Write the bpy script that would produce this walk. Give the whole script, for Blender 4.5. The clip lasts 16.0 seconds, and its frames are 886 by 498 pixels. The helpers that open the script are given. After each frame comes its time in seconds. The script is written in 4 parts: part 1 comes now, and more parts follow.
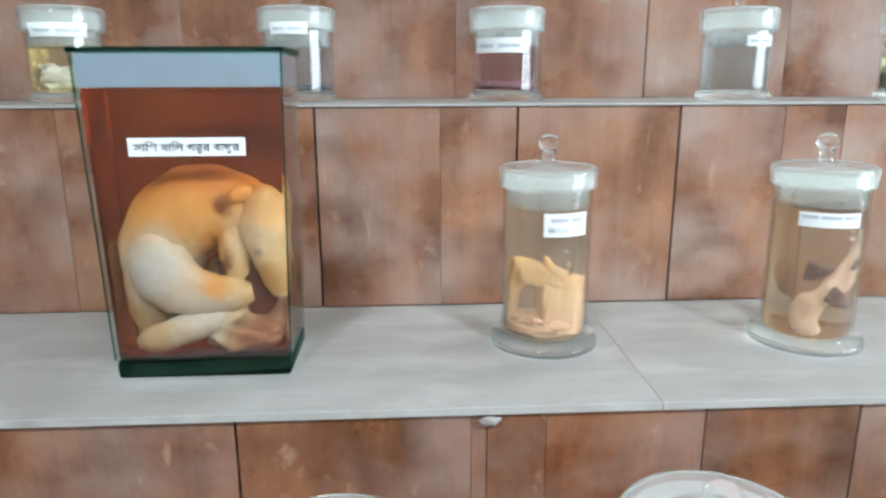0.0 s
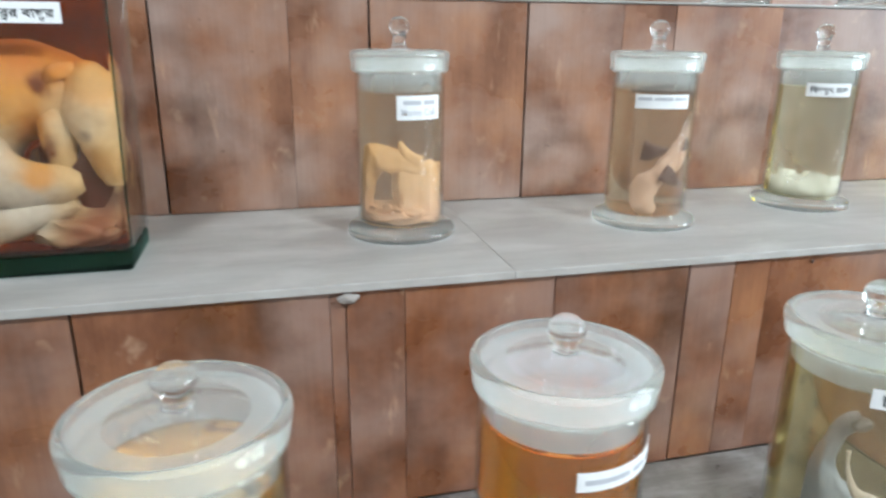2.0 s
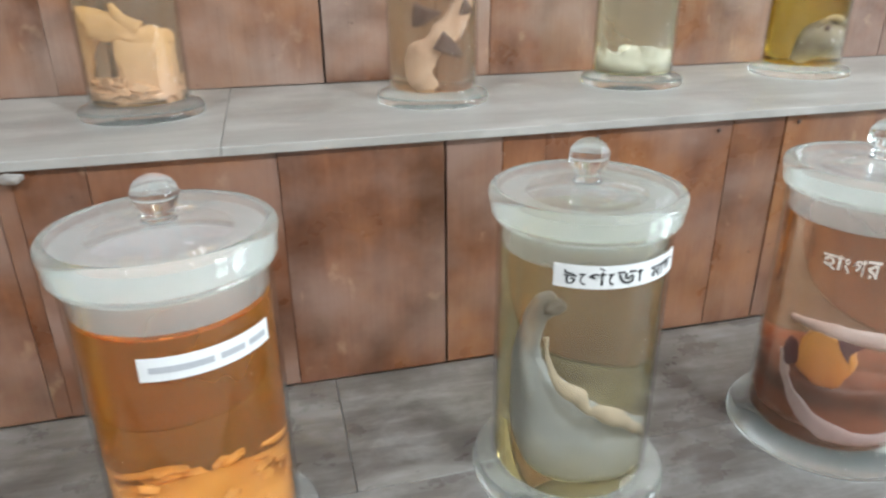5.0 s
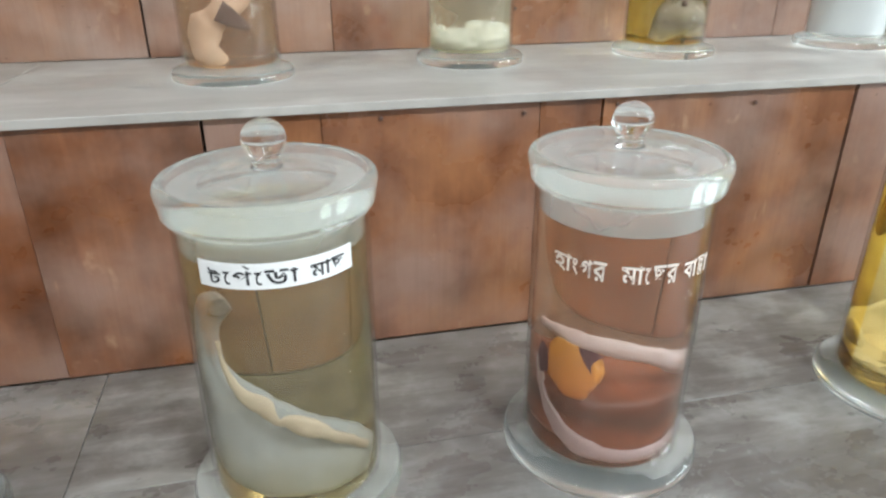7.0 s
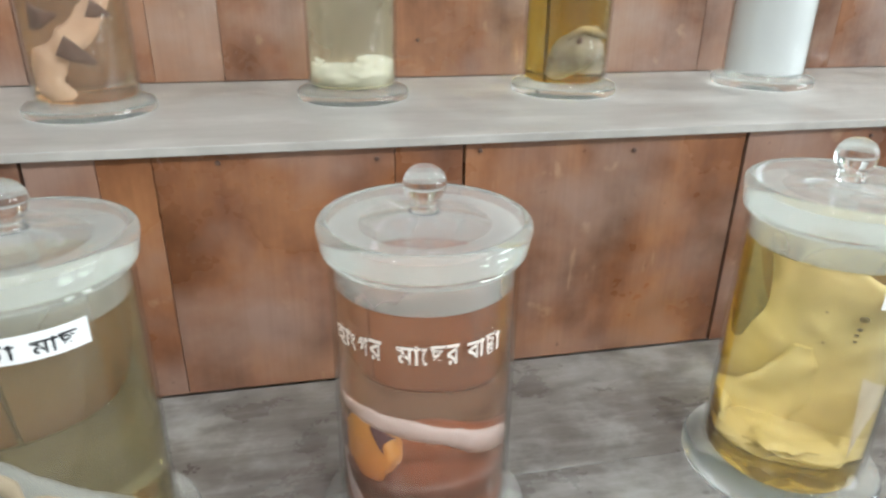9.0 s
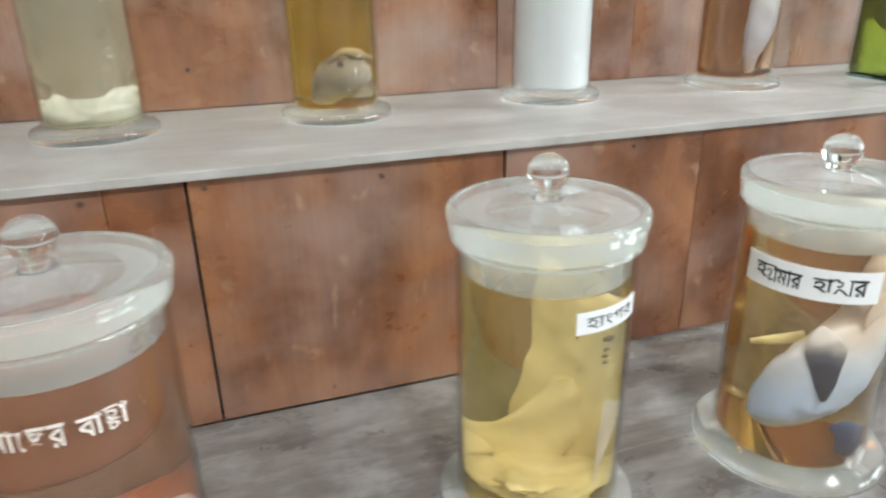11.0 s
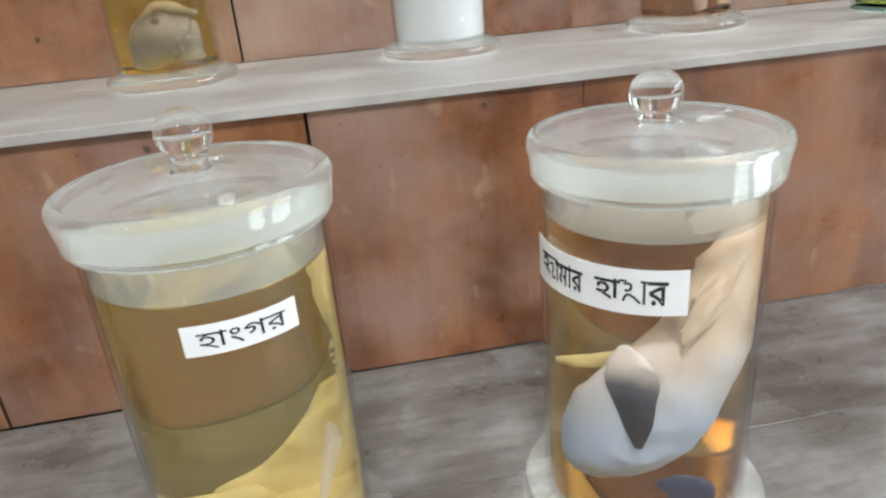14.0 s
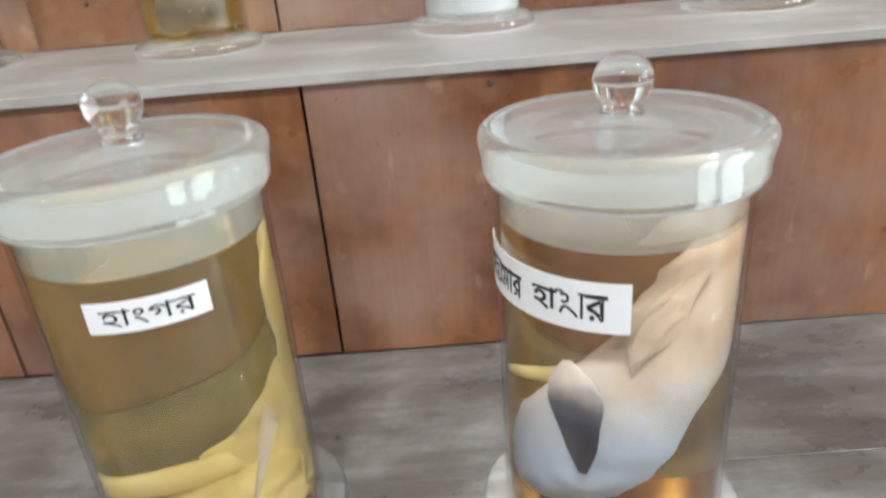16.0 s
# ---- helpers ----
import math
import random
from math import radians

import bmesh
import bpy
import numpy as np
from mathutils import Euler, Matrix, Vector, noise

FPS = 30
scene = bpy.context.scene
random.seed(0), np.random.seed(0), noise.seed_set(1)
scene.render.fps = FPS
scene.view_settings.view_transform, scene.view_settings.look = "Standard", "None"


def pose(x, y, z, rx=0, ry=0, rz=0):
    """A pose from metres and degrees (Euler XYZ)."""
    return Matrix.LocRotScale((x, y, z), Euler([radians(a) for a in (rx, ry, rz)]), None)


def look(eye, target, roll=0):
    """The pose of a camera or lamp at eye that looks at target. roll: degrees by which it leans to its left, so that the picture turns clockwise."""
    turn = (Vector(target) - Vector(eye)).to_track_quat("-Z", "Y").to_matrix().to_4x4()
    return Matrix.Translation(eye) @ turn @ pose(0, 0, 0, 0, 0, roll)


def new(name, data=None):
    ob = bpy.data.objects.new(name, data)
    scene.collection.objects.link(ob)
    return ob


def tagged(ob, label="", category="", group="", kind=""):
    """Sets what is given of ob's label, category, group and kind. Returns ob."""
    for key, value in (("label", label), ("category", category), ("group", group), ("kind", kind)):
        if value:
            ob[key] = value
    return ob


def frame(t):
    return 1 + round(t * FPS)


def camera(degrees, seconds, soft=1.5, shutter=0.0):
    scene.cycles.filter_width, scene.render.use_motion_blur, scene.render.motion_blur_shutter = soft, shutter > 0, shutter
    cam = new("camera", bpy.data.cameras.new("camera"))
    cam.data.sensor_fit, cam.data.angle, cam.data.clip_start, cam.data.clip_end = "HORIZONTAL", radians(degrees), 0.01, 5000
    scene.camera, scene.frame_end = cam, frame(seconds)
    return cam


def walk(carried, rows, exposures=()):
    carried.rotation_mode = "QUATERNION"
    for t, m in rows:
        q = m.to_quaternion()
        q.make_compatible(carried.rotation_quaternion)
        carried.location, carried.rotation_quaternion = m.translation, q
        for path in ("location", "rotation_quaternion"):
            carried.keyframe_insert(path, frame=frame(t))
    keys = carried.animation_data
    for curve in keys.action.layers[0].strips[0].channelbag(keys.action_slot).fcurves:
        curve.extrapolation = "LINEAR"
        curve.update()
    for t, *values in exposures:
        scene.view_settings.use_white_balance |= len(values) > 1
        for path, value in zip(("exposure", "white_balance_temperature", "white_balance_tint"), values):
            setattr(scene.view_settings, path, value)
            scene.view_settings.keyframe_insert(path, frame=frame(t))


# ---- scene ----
cam = camera(66.3, 16.0, soft=2.4, shutter=0.5)
PATH = [
    (0, (0.218, 0.253, 1.413), (0.319, 2.192, 0.936), -0.2),
    (0.5, (0.222, 0.248, 1.39), (0.454, 2.17, 0.889), -0.4),
    (1, (0.199, 0.239, 1.363), (0.599, 2.122, 0.823), 0.1),
    (1.5, (0.192, 0.229, 1.337), (0.647, 2.093, 0.772), 0.3),
    (2, (0.235, 0.233, 1.318), (0.706, 2.082, 0.72), 0.5),
    (2.5, (0.335, 0.237, 1.29), (0.736, 2.083, 0.634), -1.4),
    (3, (0.438, 0.241, 1.285), (0.765, 2.09, 0.595), -1.2),
    (3.5, (0.504, 0.231, 1.242), (0.785, 2.062, 0.49), -1.0),
    (6, (0.696, 0.229, 1.223), (1.241, 1.985, 0.437), -0.3),
    (6.5, (0.809, 0.225, 1.223), (1.259, 2.01, 0.44), 0.1),
    (7, (0.864, 0.223, 1.207), (1.277, 1.993, 0.373), -0.1),
    (7.5, (0.848, 0.227, 1.23), (1.408, 1.973, 0.433), -0.1),
    (8, (0.848, 0.247, 1.248), (1.394, 2.004, 0.465), 0.4),
    (8.5, (0.969, 0.259, 1.247), (1.39, 2.049, 0.461), 0.2),
    (9, (1.064, 0.242, 1.236), (1.443, 2.03, 0.424), 0.8),
    (9.5, (1.083, 0.247, 1.241), (1.631, 2.006, 0.462), 0.5),
    (12, (1.395, 0.242, 1.215), (1.999, 1.995, 0.464), -2.3),
    (12.5, (1.397, 0.248, 1.209), (2.097, 1.954, 0.436), -3.4),
    (13, (1.505, 0.27, 1.195), (2.061, 2.035, 0.438), -3.6),
    (13.5, (1.595, 0.301, 1.167), (2.042, 2.057, 0.322), -5.8),
    (14, (1.646, 0.304, 1.158), (1.903, 2.124, 0.37), -5.1),
    (14.5, (1.65, 0.314, 1.162), (1.957, 2.127, 0.376), -5.0),
    (15, (1.633, 0.315, 1.173), (2.124, 2.081, 0.371), -5.2),
    (15.5, (1.693, 0.329, 1.171), (1.93, 2.159, 0.401), -4.5),
    (16, (1.752, 0.329, 1.148), (1.723, 2.146, 0.313), -4.8),
]
walk(cam, [(t, look(eye, target, roll)) for t, eye, target, roll in PATH],
     [(0, 0.37, 5600, 3), (3.5, 0.05, 5900, 6), (7, 0.07, 6050, 6), (12, -0.08, 6250, 8), (16, -0.16, 6250, 11)])


# ---- world, lights ----
world = bpy.data.worlds.new("world")
scene.world = world
world.use_nodes = True
sky = world.node_tree.nodes.new("ShaderNodeTexSky")
sky.sky_type, sky.sun_disc = "NISHITA", False
sky.sun_elevation, sky.sun_rotation = radians(50), radians(200)
world.node_tree.links.new(sky.outputs[0], world.node_tree.nodes["Background"].inputs[0])
world.node_tree.nodes["Background"].inputs[1].default_value = 0.1


def area_lamp(name, m, width, height, watts, colour):
    lamp = bpy.data.lights.new(name, "AREA")
    lamp.shape, lamp.size, lamp.size_y, lamp.energy, lamp.color = "RECTANGLE", width, height, watts, colour
    ob = new(name, lamp)
    ob.matrix_world = m
    return ob


# daylight of the windows in the end wall, and the room's ceiling lights
WINDOWS = [(-2.9, -1.5), (-0.9, 0.5)]
for wa, wb in WINDOWS:
    area_lamp("window_daylight", look((5.53, (wa + wb) / 2, 1.85), (0, (wa + wb) / 2 + 0.6, 1.4)), wb - wa, 1.5, 70, (0.90, 0.96, 1.0))
LIGHTS = [(-0.5, -0.8, 44), (1.5, -0.8, 62), (3.3, 0.9, 33)]
for tx, ty, watts in LIGHTS:
    area_lamp("ceiling_glow", look((tx, ty, 2.93), (tx, ty, 0)), 0.27, 0.27, watts, (0.98, 0.99, 1.0))


# ---- materials ----
def material(name):
    m = bpy.data.materials.new(name)
    m.use_nodes = True
    m.node_tree.nodes.clear()
    return m, m.node_tree.nodes, m.node_tree.links


def noise_node(nodes, links, vector, scale, detail=4.0, rough=0.55, distort=0.0):
    n = nodes.new("ShaderNodeTexNoise")
    n.inputs["Scale"].default_value, n.inputs["Detail"].default_value = scale, detail
    n.inputs["Roughness"].default_value, n.inputs["Distortion"].default_value = rough, distort
    links.new(vector, n.inputs["Vector"])
    return n.outputs["Fac"]


def ramp(nodes, links, fac, stops):
    r = nodes.new("ShaderNodeValToRGB")
    while len(r.color_ramp.elements) < len(stops):
        r.color_ramp.elements.new(0.5)
    for e, (p, c) in zip(r.color_ramp.elements, stops):
        e.position, e.color = p, (*c, 1) if len(c) == 3 else c
    links.new(fac, r.inputs[0])
    return r.outputs[0]


def blend(nodes, links, fac, a, b, how="MIX"):
    m = nodes.new("ShaderNodeMix")
    m.data_type, m.blend_type = "RGBA", how
    for socket, value in ((m.inputs[0], fac), (m.inputs[6], a), (m.inputs[7], b)):
        if isinstance(value, (int, float)):
            socket.default_value = value
        elif isinstance(value, tuple):
            socket.default_value = (*value, 1)
        else:
            links.new(value, socket)
    return m.outputs[2]


def coords(nodes, links, stretch=(1, 1, 1), vary=True):
    """Object coordinates in metres, shifted piece by piece."""
    tc = nodes.new("ShaderNodeTexCoord")
    mp = nodes.new("ShaderNodeMapping")
    mp.inputs["Scale"].default_value = stretch
    links.new(tc.outputs["Object"], mp.inputs["Vector"])
    if vary:
        info = nodes.new("ShaderNodeObjectInfo")
        mul = nodes.new("ShaderNodeMath")
        mul.operation = "MULTIPLY"
        mul.inputs[1].default_value = 17.0
        links.new(info.outputs["Random"], mul.inputs[0])
        links.new(mul.outputs[0], mp.inputs["Location"])
    return mp.outputs["Vector"]


def principled(nodes, links, colour, rough, bump=None, bump_size=0.002, **more):
    out = nodes.new("ShaderNodeOutputMaterial")
    p = nodes.new("ShaderNodeBsdfPrincipled")
    for key, value in (("Base Color", colour), ("Roughness", rough)):
        if isinstance(value, tuple):
            p.inputs[key].default_value = (*value, 1)
        elif isinstance(value, (int, float)):
            p.inputs[key].default_value = value
        else:
            links.new(value, p.inputs[key])
    for key, value in more.items():
        p.inputs[key.replace("_", " ")].default_value = value
    if bump is not None:
        b = nodes.new("ShaderNodeBump")
        b.inputs["Strength"].default_value, b.inputs["Distance"].default_value = 0.6, bump_size
        links.new(bump, b.inputs["Height"])
        links.new(b.outputs[0], p.inputs["Normal"])
    links.new(p.outputs[0], out.inputs[0])
    return p


def wood_material(name, rich, mid, dark, dust_colour, dust=0.7):
    """Varnished plywood: clouds of worn dusty varnish and rich brown, faint upright figure, a few pale scuffs."""
    m, n, l = material(name)
    fine = noise_node(n, l, coords(n, l, (60, 60, 2.0)), 3.0, 5, 0.6, 0.15)
    figure = noise_node(n, l, coords(n, l, (16, 16, 1.2)), 1.6, 4, 0.55, 0.4)
    cloud = noise_node(n, l, coords(n, l, (1.2, 1.2, 0.75)), 6.5, 5, 0.58, 0.1)
    haze = noise_node(n, l, coords(n, l, (1.0, 1.0, 1.3)), 4.4, 5, 0.56, 0.1)
    c = ramp(n, l, cloud, [(0.33, dark), (0.49, mid), (0.65, rich)])
    c = blend(n, l, 0.5, c, ramp(n, l, figure, [(0.30, (0.66, 0.60, 0.56)), (0.62, (1.0, 1.0, 1.0))]), "MULTIPLY")
    c = blend(n, l, ramp(n, l, haze, [(0.43, (0, 0, 0)), (0.66, (dust,) * 3)]), c, dust_colour)
    c = blend(n, l, 0.22, c, ramp(n, l, fine, [(0.3, (0.6, 0.55, 0.52)), (0.6, (1, 1, 1))]), "MULTIPLY")
    drips = noise_node(n, l, coords(n, l, (34, 34, 9)), 1.0, 3, 0.55, 0.1)
    c = blend(n, l, ramp(n, l, drips, [(0.67, (0, 0, 0)), (0.76, (0.42, 0.42, 0.42))]), c, (0.52, 0.33, 0.21))
    chips = noise_node(n, l, coords(n, l, (1, 1, 0.8)), 26.0, 3, 0.5, 0.2)
    c = blend(n, l, ramp(n, l, chips, [(0.66, (0, 0, 0)), (0.80, (0.45, 0.45, 0.45))]), c, (0.58, 0.40, 0.26))
    specks = noise_node(n, l, coords(n, l), 85.0, 2, 0.5)
    c = blend(n, l, ramp(n, l, specks, [(0.74, (0, 0, 0)), (0.80, (0.6, 0.6, 0.6))]), c, (0.07, 0.03, 0.015))
    rough = ramp(n, l, haze, [(0.38, (0.24, 0.24, 0.24)), (0.68, (0.5, 0.5, 0.5))])
    principled(n, l, c, rough, fine, 0.0003, Coat_Weight=0.3, Coat_Roughness=0.25)
    return m


def board_material(name, base, pale, dark, amount, gloss=0.3):
    """Dusty grey shelf paint, worn in streaks along the board."""
    m, n, l = material(name)
    streak = noise_node(n, l, coords(n, l, (2.2, 14, 6)), 2.6, 8, 0.7, 0.0)
    patch = noise_node(n, l, coords(n, l, (1, 1.3, 1)), 7.0, 8, 0.68, 0.1)
    grain = noise_node(n, l, coords(n, l, (5, 60, 20)), 3.0, 5, 0.6)
    c = ramp(n, l, streak, [(0.30, dark), (0.5, base), (0.80, pale)])
    stains = ramp(n, l, patch, [(0.36, dark), (0.52, base), (0.7, pale)])
    c = blend(n, l, amount, c, stains)
    c = blend(n, l, 0.2, c, ramp(n, l, grain, [(0.3, (0.75, 0.74, 0.73)), (0.6, (1, 1, 1))]), "MULTIPLY")
    smear = noise_node(n, l, coords(n, l, (1.3, 2.6, 1)), 4.2, 5, 0.6, 0.5)
    c = blend(n, l, ramp(n, l, smear, [(0.50, (0, 0, 0)), (0.72, (amount * 0.8,) * 3)]), c, tuple(min(0.8, v * 1.25) for v in pale))
    rough = ramp(n, l, patch, [(0.35, (gloss,) * 3), (0.62, (gloss + 0.28,) * 3)])
    principled(n, l, c, rough, grain, 0.0006)
    return m


def plain_material(name, colour, rough=0.6, var=0.12, scale=9.0, **more):
    m, n, l = material(name)
    f = noise_node(n, l, coords(n, l), scale, 5, 0.6)
    lo = tuple(c * (1 - var) for c in colour)
    hi = tuple(min(1, c * (1 + var)) for c in colour)
    principled(n, l, ramp(n, l, f, [(0.3, lo), (0.7, hi)]), rough, f, 0.001, **more)
    return m


def thin_glass(name, tint, gloss_rough=0.03, veil=0.0, veil_colour=(0.8, 0.85, 0.83), gloss=0.045):
    """Thin-walled glass: clear, or slightly ground or whitened by a veil, with Fresnel gloss."""
    m, n, l = material(name)
    out = n.new("ShaderNodeOutputMaterial")
    clear = n.new("ShaderNodeBsdfTransparent")
    clear.inputs[0].default_value = (*tint, 1)
    shader = clear.outputs[0]
    if veil:
        d = n.new("ShaderNodeBsdfDiffuse")
        d.inputs[0].default_value = (*veil_colour, 1)
        tr = n.new("ShaderNodeBsdfTranslucent")
        tr.inputs[0].default_value = (*veil_colour, 1)
        half = n.new("ShaderNodeMixShader")
        half.inputs[0].default_value = 0.5
        l.new(d.outputs[0], half.inputs[1]), l.new(tr.outputs[0], half.inputs[2])
        mx = n.new("ShaderNodeMixShader")
        f = noise_node(n, l, coords(n, l), 14.0, 2, 0.5)
        l.new(ramp(n, l, f, [(0.3, (veil * 0.9,) * 3), (0.7, (min(1, veil * 1.1),) * 3)]), mx.inputs[0])
        l.new(shader, mx.inputs[1]), l.new(half.outputs[0], mx.inputs[2])
        shader = mx.outputs[0]
    g = n.new("ShaderNodeBsdfGlossy")
    g.inputs["Roughness"].default_value = gloss_rough
    lw = n.new("ShaderNodeLayerWeight")
    lw.inputs[0].default_value = 0.5
    pw = n.new("ShaderNodeMath")
    pw.operation = "POWER"
    pw.inputs[1].default_value = 4.5
    l.new(lw.outputs["Facing"], pw.inputs[0])
    fr = n.new("ShaderNodeMapRange")
    fr.inputs["To Min"].default_value, fr.inputs["To Max"].default_value = gloss, 0.85
    l.new(pw.outputs[0], fr.inputs["Value"])
    mix = n.new("ShaderNodeMixShader")
    l.new(fr.outputs[0], mix.inputs[0]), l.new(shader, mix.inputs[1]), l.new(g.outputs[0], mix.inputs[2])
    l.new(mix.outputs[0], out.inputs[0])
    return m


def solid_glass(name, colour, ior=1.47, rough=0.0):
    m, n, l = material(name)
    out = n.new("ShaderNodeOutputMaterial")
    g = n.new("ShaderNodeBsdfGlass")
    g.inputs["Color"].default_value, g.inputs["Roughness"].default_value, g.inputs["IOR"].default_value = (*colour, 1), rough, ior
    l.new(g.outputs[0], out.inputs[0])
    return m


def flesh_material(name, stops, axis=(0, 0, 1), start=0.0, span=0.2, wobble=0.35, rough=0.45, scale=22.0):
    """Preserved tissue: colours run along an axis of the specimen, broken up by noise."""
    m, n, l = material(name)
    v = coords(n, l, vary=False)
    dot = n.new("ShaderNodeVectorMath")
    dot.operation = "DOT_PRODUCT"
    dot.inputs[1].default_value = axis
    l.new(v, dot.inputs[0])
    f = noise_node(n, l, v, scale, 5, 0.6, 0.5)
    fine = noise_node(n, l, v, scale * 6, 4, 0.6)
    mr = n.new("ShaderNodeMapRange")
    mr.inputs["From Min"].default_value, mr.inputs["From Max"].default_value = start, start + span
    l.new(dot.outputs["Value"], mr.inputs["Value"])
    add = n.new("ShaderNodeMath")
    add.operation = "MULTIPLY_ADD"
    add.inputs[1].default_value = wobble
    l.new(f, add.inputs[0]), l.new(mr.outputs[0], add.inputs[2])
    sub = n.new("ShaderNodeMath")
    sub.operation = "SUBTRACT"
    sub.inputs[1].default_value = wobble * 0.5
    l.new(add.outputs[0], sub.inputs[0])
    c = ramp(n, l, sub.outputs[0], stops)
    c = blend(n, l, 0.35, c, ramp(n, l, fine, [(0.3, (0.7, 0.66, 0.62)), (0.65, (1, 1, 1))]), "MULTIPLY")
    principled(n, l, c, rough, fine, 0.0012, Subsurface_Weight=0.0)
    return m


WOOD = wood_material("varnished_plywood", (0.330, 0.147, 0.066), (0.198, 0.079, 0.036), (0.088, 0.032, 0.013), (0.300, 0.200, 0.158), 0.75)
WOOD_DUSTY = wood_material("dusty_plywood", (0.370, 0.182, 0.096), (0.262, 0.120, 0.064), (0.135, 0.053, 0.024), (0.360, 0.255, 0.205), 0.85)
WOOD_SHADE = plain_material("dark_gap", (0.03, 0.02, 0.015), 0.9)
BOARD_MID = board_material("shelf_paint", (0.385, 0.366, 0.334), (0.475, 0.456, 0.424), (0.300, 0.282, 0.258), 0.55)
# wear, plus some shade and reflections put into the dark and pale tones
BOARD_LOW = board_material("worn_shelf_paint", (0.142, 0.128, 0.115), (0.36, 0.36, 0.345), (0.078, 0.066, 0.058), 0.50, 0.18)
PLASTER = plain_material("wall_plaster", (0.42, 0.41, 0.385), 0.8, 0.05, 3.0)
CEILING = plain_material("ceiling_paint", (0.70, 0.70, 0.68), 0.85, 0.04, 3.0)
TERRAZZO = plain_material("floor_terrazzo", (0.33, 0.30, 0.27), 0.4, 0.25, 60.0)
FRAME_PAINT = plain_material("window_paint", (0.6, 0.6, 0.58), 0.5, 0.06)
GLASS_WALL = thin_glass("jar_glass", (0.950, 0.958, 0.950))
GLASS_BAND = thin_glass("neck_glass", (0.95, 0.96, 0.95), 0.10, 0.30, (0.80, 0.81, 0.79))
GLASS_GREEN = solid_glass("green_glass", (0.35, 0.55, 0.50))
PALE_VEILED = thin_glass("pale_veiled_glass", (0.9, 0.93, 0.96), 0.1, 0.62, (0.68, 0.74, 0.82))
WHITE_VEILED = thin_glass("white_veiled_glass", (0.93, 0.94, 0.95), 0.1, 0.5, (0.70, 0.70, 0.73))
TANK_GLASS = thin_glass("tank_glass", (0.95, 0.97, 0.965))


def turbid(name, colour, cloud, haze, ior=1.34, rough=0.0):
    """Glass or fluid that scatters part of the light at its surface, as fine matter in it would."""
    m = solid_glass(name, colour, ior, rough)
    n, l = m.node_tree.nodes, m.node_tree.links
    out = next(k for k in n if k.type == "OUTPUT_MATERIAL")
    glass = next(k for k in n if k.type == "BSDF_GLASS")
    d, t, half, mix = n.new("ShaderNodeBsdfDiffuse"), n.new("ShaderNodeBsdfTranslucent"), n.new("ShaderNodeMixShader"), n.new("ShaderNodeMixShader")
    d.inputs[0].default_value = t.inputs[0].default_value = (*cloud, 1)
    f = noise_node(n, l, coords(n, l), 9.0, 3, 0.55)
    l.new(ramp(n, l, f, [(0.3, (haze * 0.75,) * 3), (0.7, (haze * 1.25,) * 3)]), mix.inputs[0])
    l.new(d.outputs[0], half.inputs[1]), l.new(t.outputs[0], half.inputs[2])
    l.new(glass.outputs[0], mix.inputs[1]), l.new(half.outputs[0], mix.inputs[2])
    l.new(mix.outputs[0], out.inputs[0])
    return m


LID_RIM = turbid("lid_rim_glass", (0.97, 0.985, 0.97), (0.86, 0.89, 0.86), 0.09, 1.45, 0.015)
GLASS_SOLID = turbid("knob_glass", (0.98, 0.99, 0.985), (0.92, 0.95, 0.94), 0.025, 1.45)
# the ceiling's pale sheen is put into this clear plate's white veil
LID_PLATE = thin_glass("lid_plate_glass", (0.92, 0.93, 0.925), 0.07, 0.27, (0.82, 0.84, 0.84), 0.17)
GROUND = thin_glass("ground_stopper_glass", (0.93, 0.94, 0.935), 0.2, 0.38, (0.76, 0.78, 0.75), 0.03)
# clear glass, its white haze brightening it in place of light passing through
FOOT = turbid("jar_foot_glass", (0.98, 0.99, 0.985), (0.93, 0.97, 0.94), 0.07, 1.45)
PAPER = plain_material("label_paper", (0.80, 0.81, 0.80), 0.6, 0.04, 30.0)
INK = plain_material("label_ink", (0.02, 0.02, 0.022), 0.6)
INK_FAINT = plain_material("faded_ink", (0.46, 0.47, 0.49), 0.6)
PAINT_WHITE = plain_material("letter_paint", (0.80, 0.74, 0.66), 0.6)
DIFFUSER, tn, tl = material("light_diffuser")
t_out, t_em = tn.new("ShaderNodeOutputMaterial"), tn.new("ShaderNodeEmission")
t_em.inputs[1].default_value = 9.0
tl.new(t_em.outputs[0], t_out.inputs[0])


# ---- mesh helpers ----
def part(name, bm, mat, parent=None, label="", smooth=None, offset=(0, 0, 0)):
    me = bpy.data.meshes.new(name)
    bm.to_mesh(me)
    bm.free()
    me.materials.append(mat)
    if smooth is not None:
        for p in me.polygons:
            p.use_smooth = True
        me.set_sharp_from_angle(angle=radians(smooth))
    ob = new(name, me)
    ob.location = offset
    if parent is not None:
        ob.parent = parent
    if label:
        tagged(ob, label)
    return ob


def thing(name, place, label, category, group="", kind="", turn=0.0):
    ob = new(name)
    ob.empty_display_size = 0.05
    ob.matrix_world = pose(*place, 0, 0, turn)
    return tagged(ob, label, category, group, kind)


def box(bm, a, b, bevel=0.0):
    x0, y0, z0 = a
    x1, y1, z1 = b
    made = bmesh.ops.create_cube(bm, size=1.0, matrix=Matrix.LocRotScale(((x0 + x1) / 2, (y0 + y1) / 2, (z0 + z1) / 2), None, (x1 - x0, y1 - y0, z1 - z0)))
    if bevel:
        edges = {e for v in made["verts"] for e in v.link_edges}
        bmesh.ops.bevel(bm, geom=list(edges), offset=bevel, segments=2, affect="EDGES", profile=0.5)
    return bm


